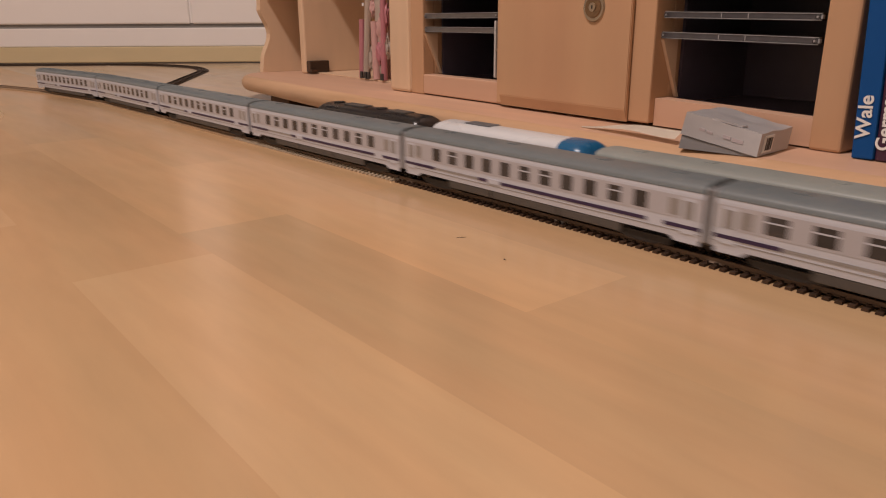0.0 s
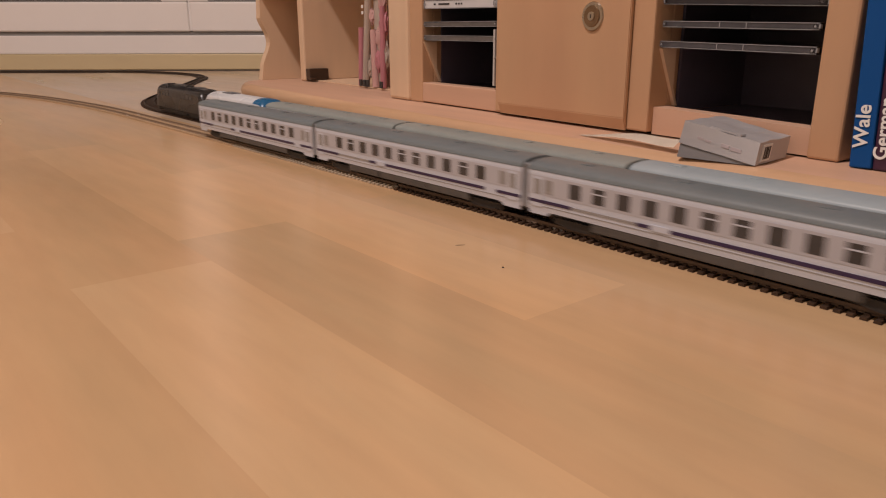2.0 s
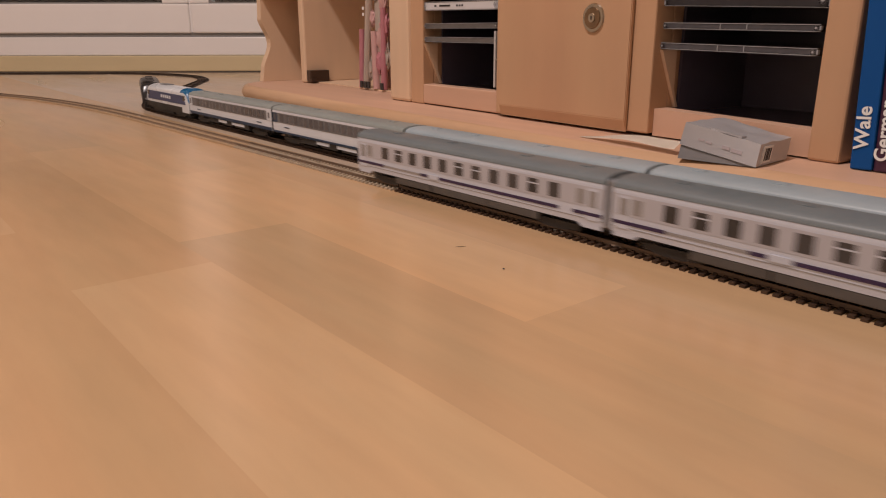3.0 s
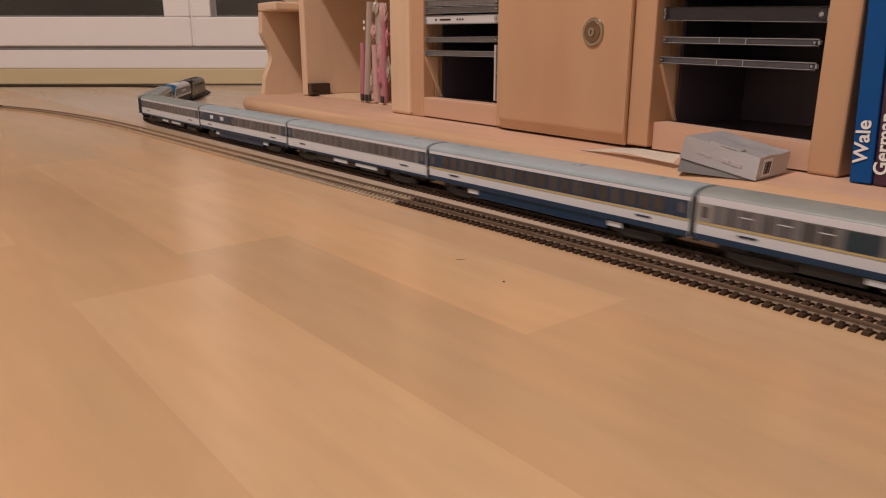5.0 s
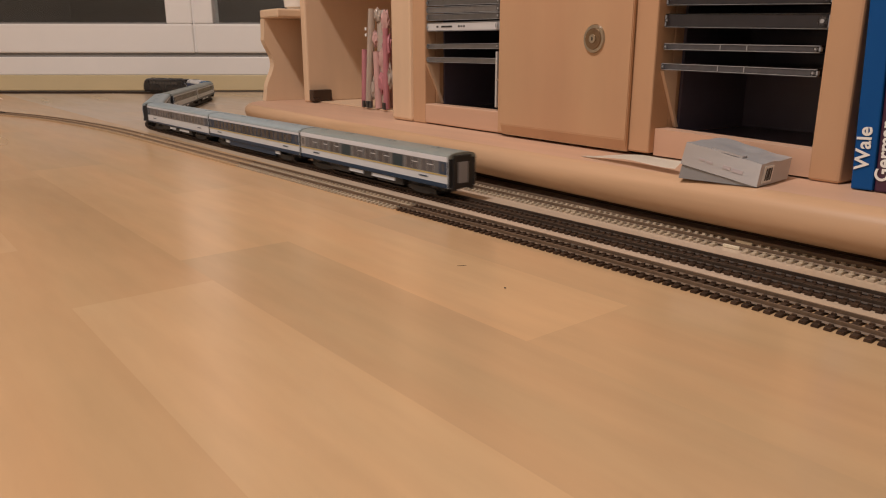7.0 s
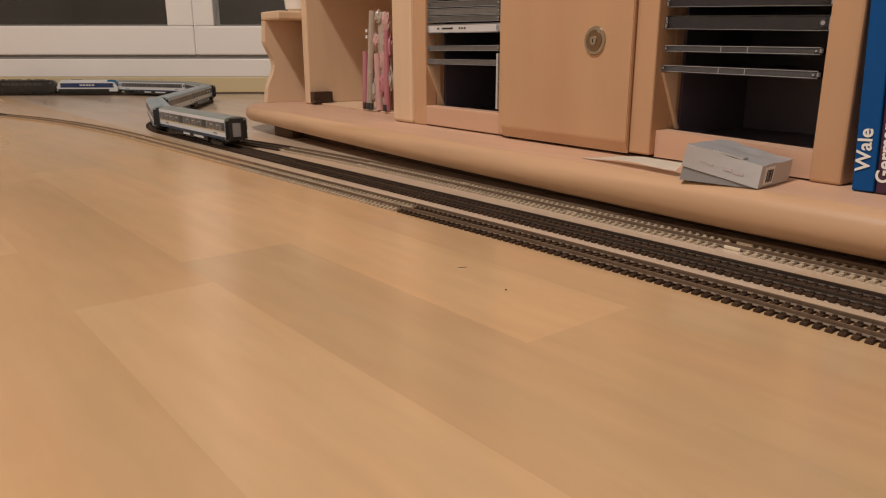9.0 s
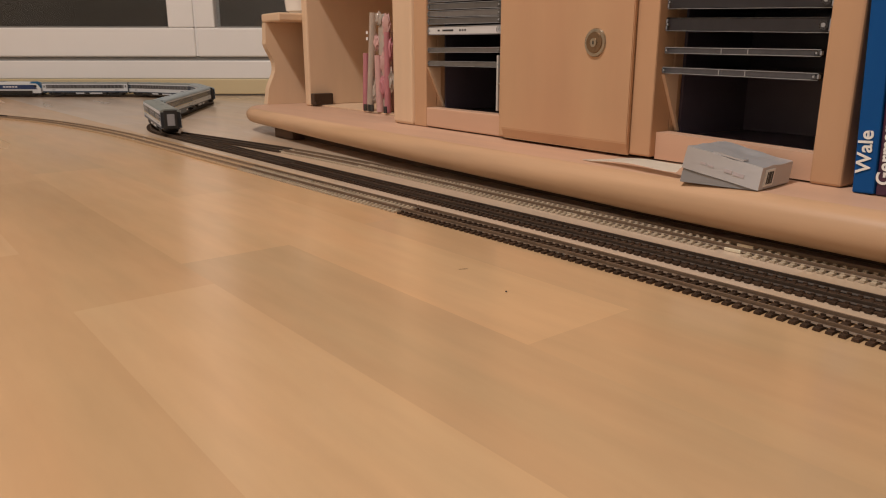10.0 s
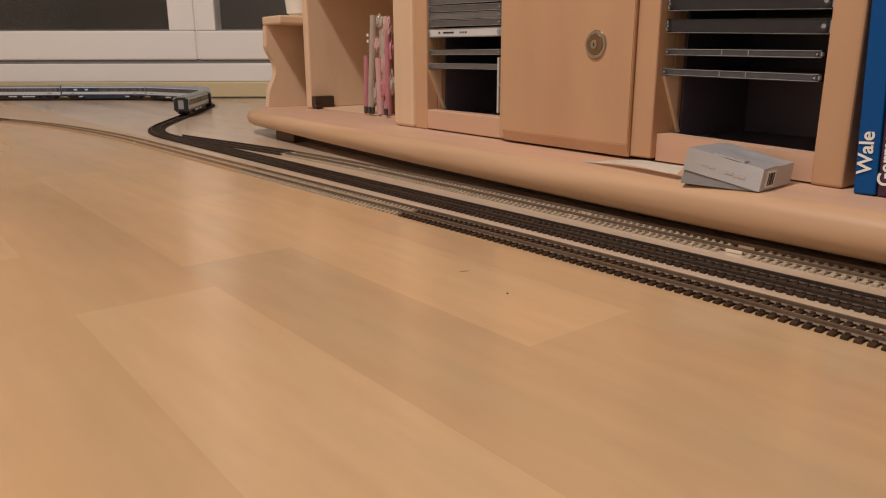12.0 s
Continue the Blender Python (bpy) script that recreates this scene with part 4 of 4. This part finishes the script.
def loco(label, group, length, black):
    t = thing("locomotive", label, "model locomotive", group=group)
    L2, w = length / 2 - 0.0035, 0.0165
    zb, zc, zr = 0.0125, 0.0400, 0.0470
    side = LOCO_BLACK if black else LOCO_WHITE
    ring = [(-w, zb), (-w, zb + 0.012), (-w, 0.0385)] + roof_profile(w, 0.0386, zr, 14, 2.3)[::-1][1:-1] + [(w, 0.0385), (w, zb + 0.012), (w, zb)]

    def hull(stations, ring=ring):
        """The body drawn through (x, share of full height, share of full width)."""
        bm = bmesh.new()
        prev = None
        for x, hk, wk in stations:
            cur = [bm.verts.new((x, y * (wk if z > zb + 0.001 else 1.0), zb + (z - zb) * hk)) for y, z in ring]
            if prev:
                for i in range(len(cur)):
                    j = (i + 1) % len(cur)
                    bm.faces.new((prev[i], prev[j], cur[j], cur[i]))
            else:
                bm.faces.new(cur)
            prev = cur
        bm.faces.new(prev)
        return bm

    nose = [(L2, 0.50, 0.93), (L2 - 0.0022, 0.62, 0.95), (L2 - 0.0060, 0.83, 0.975), (L2 - 0.0100, 0.955, 0.99), (L2 - 0.0150, 1.0, 1.0)]
    body = part("body", hull(nose + [(-x, hk, wk) for x, hk, wk in nose[::-1]]), side, t, "", True)
    for x0, x1, m in ((-0.058, -0.030, UNDER_GREY), (0.012, 0.050, UNDER_GREY)) if black else ((0.020, 0.050, BAND_GREY),):
        part("roof_panel", B(x0, x1, -0.0062, 0.0062, zr - 0.0008, zr + 0.0008, bevel=0.0004), m, t, "flat grey roof panel")
    if black:
        for x in (-0.012, 0.066):
            part("roof_fan", cyl(bmesh.new(), (x, 0, zr + 0.0002), (0, 0, 1), 0.0060, 0.0014, 24), UNDER, t)
    else:
        part("cab_cap", hull([(-x, hk * 1.008, wk * 1.012) for x, hk, wk in nose] + [(-L2 + 0.0300, 1.010, 1.006)], [q for q in ring if q[1] > 0.0400]), LOCO_TEAL, body, "blue rounded cab roof", True)
        part("sill_band", B(-L2 + 0.025, L2 - 0.002, -w - 0.0002, w + 0.0002, zb, zb + 0.0075), UNDER, body, "dark band along the sill")
    for s_ in (-1, 1):
        x = s_ * (L2 - 0.0040)
        scr = part("windscreen", B(-0.0006, 0.0006, -0.0128, 0.0128, -0.0055, 0.0055), PANE, body)
        scr.matrix_basis = pose(x, 0, 0.0330, 0, s_ * -23, 0)
        for y in (-0.0100, 0.0100):
            part("headlight", cyl(bmesh.new(), (s_ * (L2 + 0.0003), y, 0.0205), (1, 0, 0), 0.0017, 0.0010, 14), PANE_FROST, body)
            part("buffer", cyl(bmesh.new(), (s_ * (L2 + 0.0014), y, 0.0140), (1, 0, 0), 0.0026, 0.0030, 14), UNDER, t)
        bogie(t, s_ * length * 0.26, 0.034, 0.0066, (-0.0165, 0.0165))
        part("plough", B(min(s_ * (L2 - 0.006), s_ * (L2 - 0.001)), max(s_ * (L2 - 0.006), s_ * (L2 - 0.001)), -0.0140, 0.0140, 0.0062, 0.0122, bevel=0.0006), UNDER, t)
    for y0, y1 in ((-w - 0.0003, -w + 0.0002), (w - 0.0002, w + 0.0003)):
        if not black:
            bm = bmesh.new()
            prism(bm, [(-L2 + 0.010, 0.0240), (L2 - 0.010, 0.0240), (L2 - 0.016, 0.0372), (-L2 + 0.016, 0.0372)], "y", y0, y1)
            pan = part("side_panel", bm, LOCO_BLUE, body, "blue side panel")
            for k in range(5):
                part("lettering", B(-0.022 + 0.009 * k, -0.0155 + 0.009 * k, y0 - 0.0002, y1 + 0.0002, 0.0290, 0.0335), SIDE_PALE, pan)
        else:
            for k in range(9):
                part("louvre", B(-0.056 + 0.0135 * k, -0.046 + 0.0135 * k, y0, y1, 0.0305, 0.0370), UNDER_GREY, body)
        for x in (-L2 + 0.0150, L2 - 0.0150):
            part("cab_window", B(x - 0.0036, x + 0.0036, y0 - 0.0002, y1 + 0.0002, 0.0300, 0.0370), PANE, body)
    part("underframe", B(-L2 + 0.008, L2 - 0.008, -0.0135, 0.0135, 0.0086, 0.0128, bevel=0.0005), UNDER, t)
    part("tank", B(-0.024, 0.024, -0.0142, 0.0142, 0.0062, 0.0086, bevel=0.0005), UNDER, t)
    return t


# ---- laying the railway ----
track("brown-black model track on the laminate floor", near_way, -0.6, 0.489, TIE_BLACK, RAIL, (0.095, 0.489))
track("pale grey model track with shiny rails on the laminate floor", near_way, 0.491, 0.80, TIE_GREY, RAIL, (0.491, 0.80))
track("sand-coloured model track with brown rails on the laminate floor", near_way, 0.801, 1.78, TIE_SAND, RAIL_TAN, (9, 9))
track("black model track curving on the laminate floor", near_way, 1.782, near_way.s[-1] - 0.01, TIE_BLACK, RAIL_BROWN, (9, 9))
track("long black flexible model track winding to the terrace door", mid_way, -0.6, mid_way.s[-1] - 0.01, TIE_BLACK, RAIL_BROWN, (0.12, 0.80), web=0.026)
track("pale grey model siding running along the base board", far_way, -0.6, 0.905, TIE_GREY, RAIL, (0.13, 0.72), gaps=((0.232, 0.256),))
track("black switch track joining the long black track", far_way, 0.907, far_way.s[-1] - 0.01, TIE_BLACK, RAIL_BROWN, (9, 9), web=0.012)
for s in (0.490, 0.672, 1.18):
    joiner(near_way, s)
joiner(near_way, 0.3095)
joiner(far_way, 0.244, JOINER_PALE)
for s in (0.39, 0.55, 0.72, 0.906):
    joiner(far_way, s, TIE_GREY)

WL, BL, LW, LB = 0.2750, 0.2635, 0.1910, 0.1960
WHITE_GROUP, BLUE_GROUP = "coaches of the white train", "vehicles of the blue train"
first = coach("coach", "white model coach with grey roof and dark stripe on the track", WHITE_GROUP, WL, COACH_WHITE, ROOF_GREY, "white")
wide = coach("coach", "white model coach with wide barred windows and grey roof", WHITE_GROUP, WL, COACH_WHITE, ROOF_GREY, "white", True)
white_train = [first] + [copy_thing(first, Matrix()) for _ in range(4)] + [wide]
lead = coach("coach", "pale model coach with white doors and greenish roof", BLUE_GROUP, BL, SIDE_PALE, ROOF_OLD, "first")
second = coach("coach", "pale model coach with grey windows and greenish roof", BLUE_GROUP, BL, SIDE_PALE, ROOF_OLD, "grey")
diner = coach("coach", "model coach with a blue windowless panel and pale blue roof", BLUE_GROUP, BL, SIDE_PALE, ROOF_BLUE, "diner")
pale = coach("coach", "pale blue-roofed model coach with dark window band", BLUE_GROUP, BL, SIDE_PALE, ROOF_BLUE, "grey")
deep = coach("coach", "blue and white model coach with pale blue roof", BLUE_GROUP, BL, SIDE_PALE, ROOF_BLUE, "deep")
last = coach("coach", "old blue and white model coach with yellow line and grey roof", BLUE_GROUP, BL, SIDE_PALE, ROOF_OLD, "old")
coaches = [lead, second, diner, pale, deep, last]
engines = [loco("black model locomotive leading the blue train", BLUE_GROUP, LB, True),
           loco("white and blue model locomotive behind the black one", BLUE_GROUP, LW, False)]


# ---- the floor ----
floor = tagged(new("floor"), "warm beech strip laminate floor", kind="structure")
PITCH, Y0 = 0.0765, 0.0755
rnd = random.Random(5)


def plank(x0, x1, y0, y1, tone, pale=False):
    m = B(x0, x1, y0, y1, -0.010, 0.0)
    pink = rnd.uniform(-0.03, 0.035)
    # far rows: paler, greyer tint paints the floor's grazing reflection into the colour
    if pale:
        part("plank", m, FLOOR, floor, "far beech plank with the grazing sheen painted in as grey").color = (tone * 1.0, tone * (1.19 - pink), tone * (1.62 - 4 * pink), 1)
    else:
        part("plank", m, FLOOR, floor).color = (tone, tone * (1 - pink), tone * (1 - 2 * pink), 1)


for j in range(-14, 17):
    y = Y0 + PITCH * j
    if j == 0:
        x = -0.40 - 0.46 * 6
    elif j == 1:
        x = -0.453 - 0.46 * 6
    elif j == 2:
        x = -0.218 - 0.46 * 6
    else:
        x = -3.25 + rnd.random() * 0.4
    while x < 0.75:
        ln = 0.46 if j in (0, 1, 2) else rnd.choice((0.34, 0.40, 0.46, 0.52))
        tone = rnd.uniform(0.90, 0.97)
        if j in (0, 1, 2) and -1.0 < x < 0.1:
            cut = (-0.40, -0.453, -0.218)[j]
            tone = ((0.915, 0.975), (1.005, 0.875), (1.01, 0.91))[j][int(x > cut - 0.02)]
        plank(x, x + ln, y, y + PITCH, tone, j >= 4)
        x += ln


def crumb(x, y, r_, ln, label, a):
    bm = bmesh.new()
    bmesh.ops.create_icosphere(bm, subdivisions=2, radius=1.0)
    for v in bm.verts:
        v.co = Vector((v.co.x * ln, v.co.y * r_, r_ * 0.7 + v.co.z * r_ * 0.7 + 0.0001))
    ob = tagged(new("crumb", mesh("crumb", bm, UNDER, True)), label, "crumb")
    ob.matrix_basis = pose(x, y, 0, 0, 0, a)


crumb(-0.2800, 0.2745, 0.0005, 0.0007, "tiny dark crumb lying on the laminate floor", 20)
crumb(-0.3293, 0.2847, 0.0002, 0.0035, "short dark hair lying on the laminate floor", 60)


# ---- what moves ----
def ride(car, way, s_of_t, middle, flip, half, times):
    rows = []
    for t in times:
        s = s_of_t(t) + middle
        a, b = way.at(s + half), way.at(s - half)
        c = (a + b) / 2
        h = math.degrees(math.atan2(a[1] - b[1], a[0] - b[0])) + (180 if flip else 0)
        rows.append((t, pose(c[0], c[1], 0, 0, 0, h)))
    walk(car, rows)


def white_rear(t):
    """Way covered from x = 0 leftwards, to the train's rear; it runs off to the right and halts out of view."""
    return np.interp(t, (0, 3.0, 4.57, 5.2, 12.0), (1.5750, 0.5420, 0.001, -0.08, -0.08))


def blue_rear(t):
    return np.interp(t, (0, 3.0, 5.0, 7.0, 9.0, 9.5, 10.5, 11.5, 12.0),
                     (-1.2635, -0.5180, -0.0260, 0.4735, 0.9465, 1.063, 1.300, 1.5365, 1.6540))


def motions():
    times = [0.25 * i for i in range(49)]
    for k, car in enumerate(white_train):
        ride(car, near_way, white_rear, -WL * (k + 0.5), True, 0.092, times)
    for k, car in enumerate(coaches[::-1]):
        ride(car, mid_way, blue_rear, BL * (k + 0.5), False, 0.095, times)
    ride(engines[1], mid_way, blue_rear, BL * 6 + LW / 2, False, 0.056, times)
    ride(engines[0], mid_way, blue_rear, BL * 6 + LW + LB / 2, False, 0.056, times)


motions()
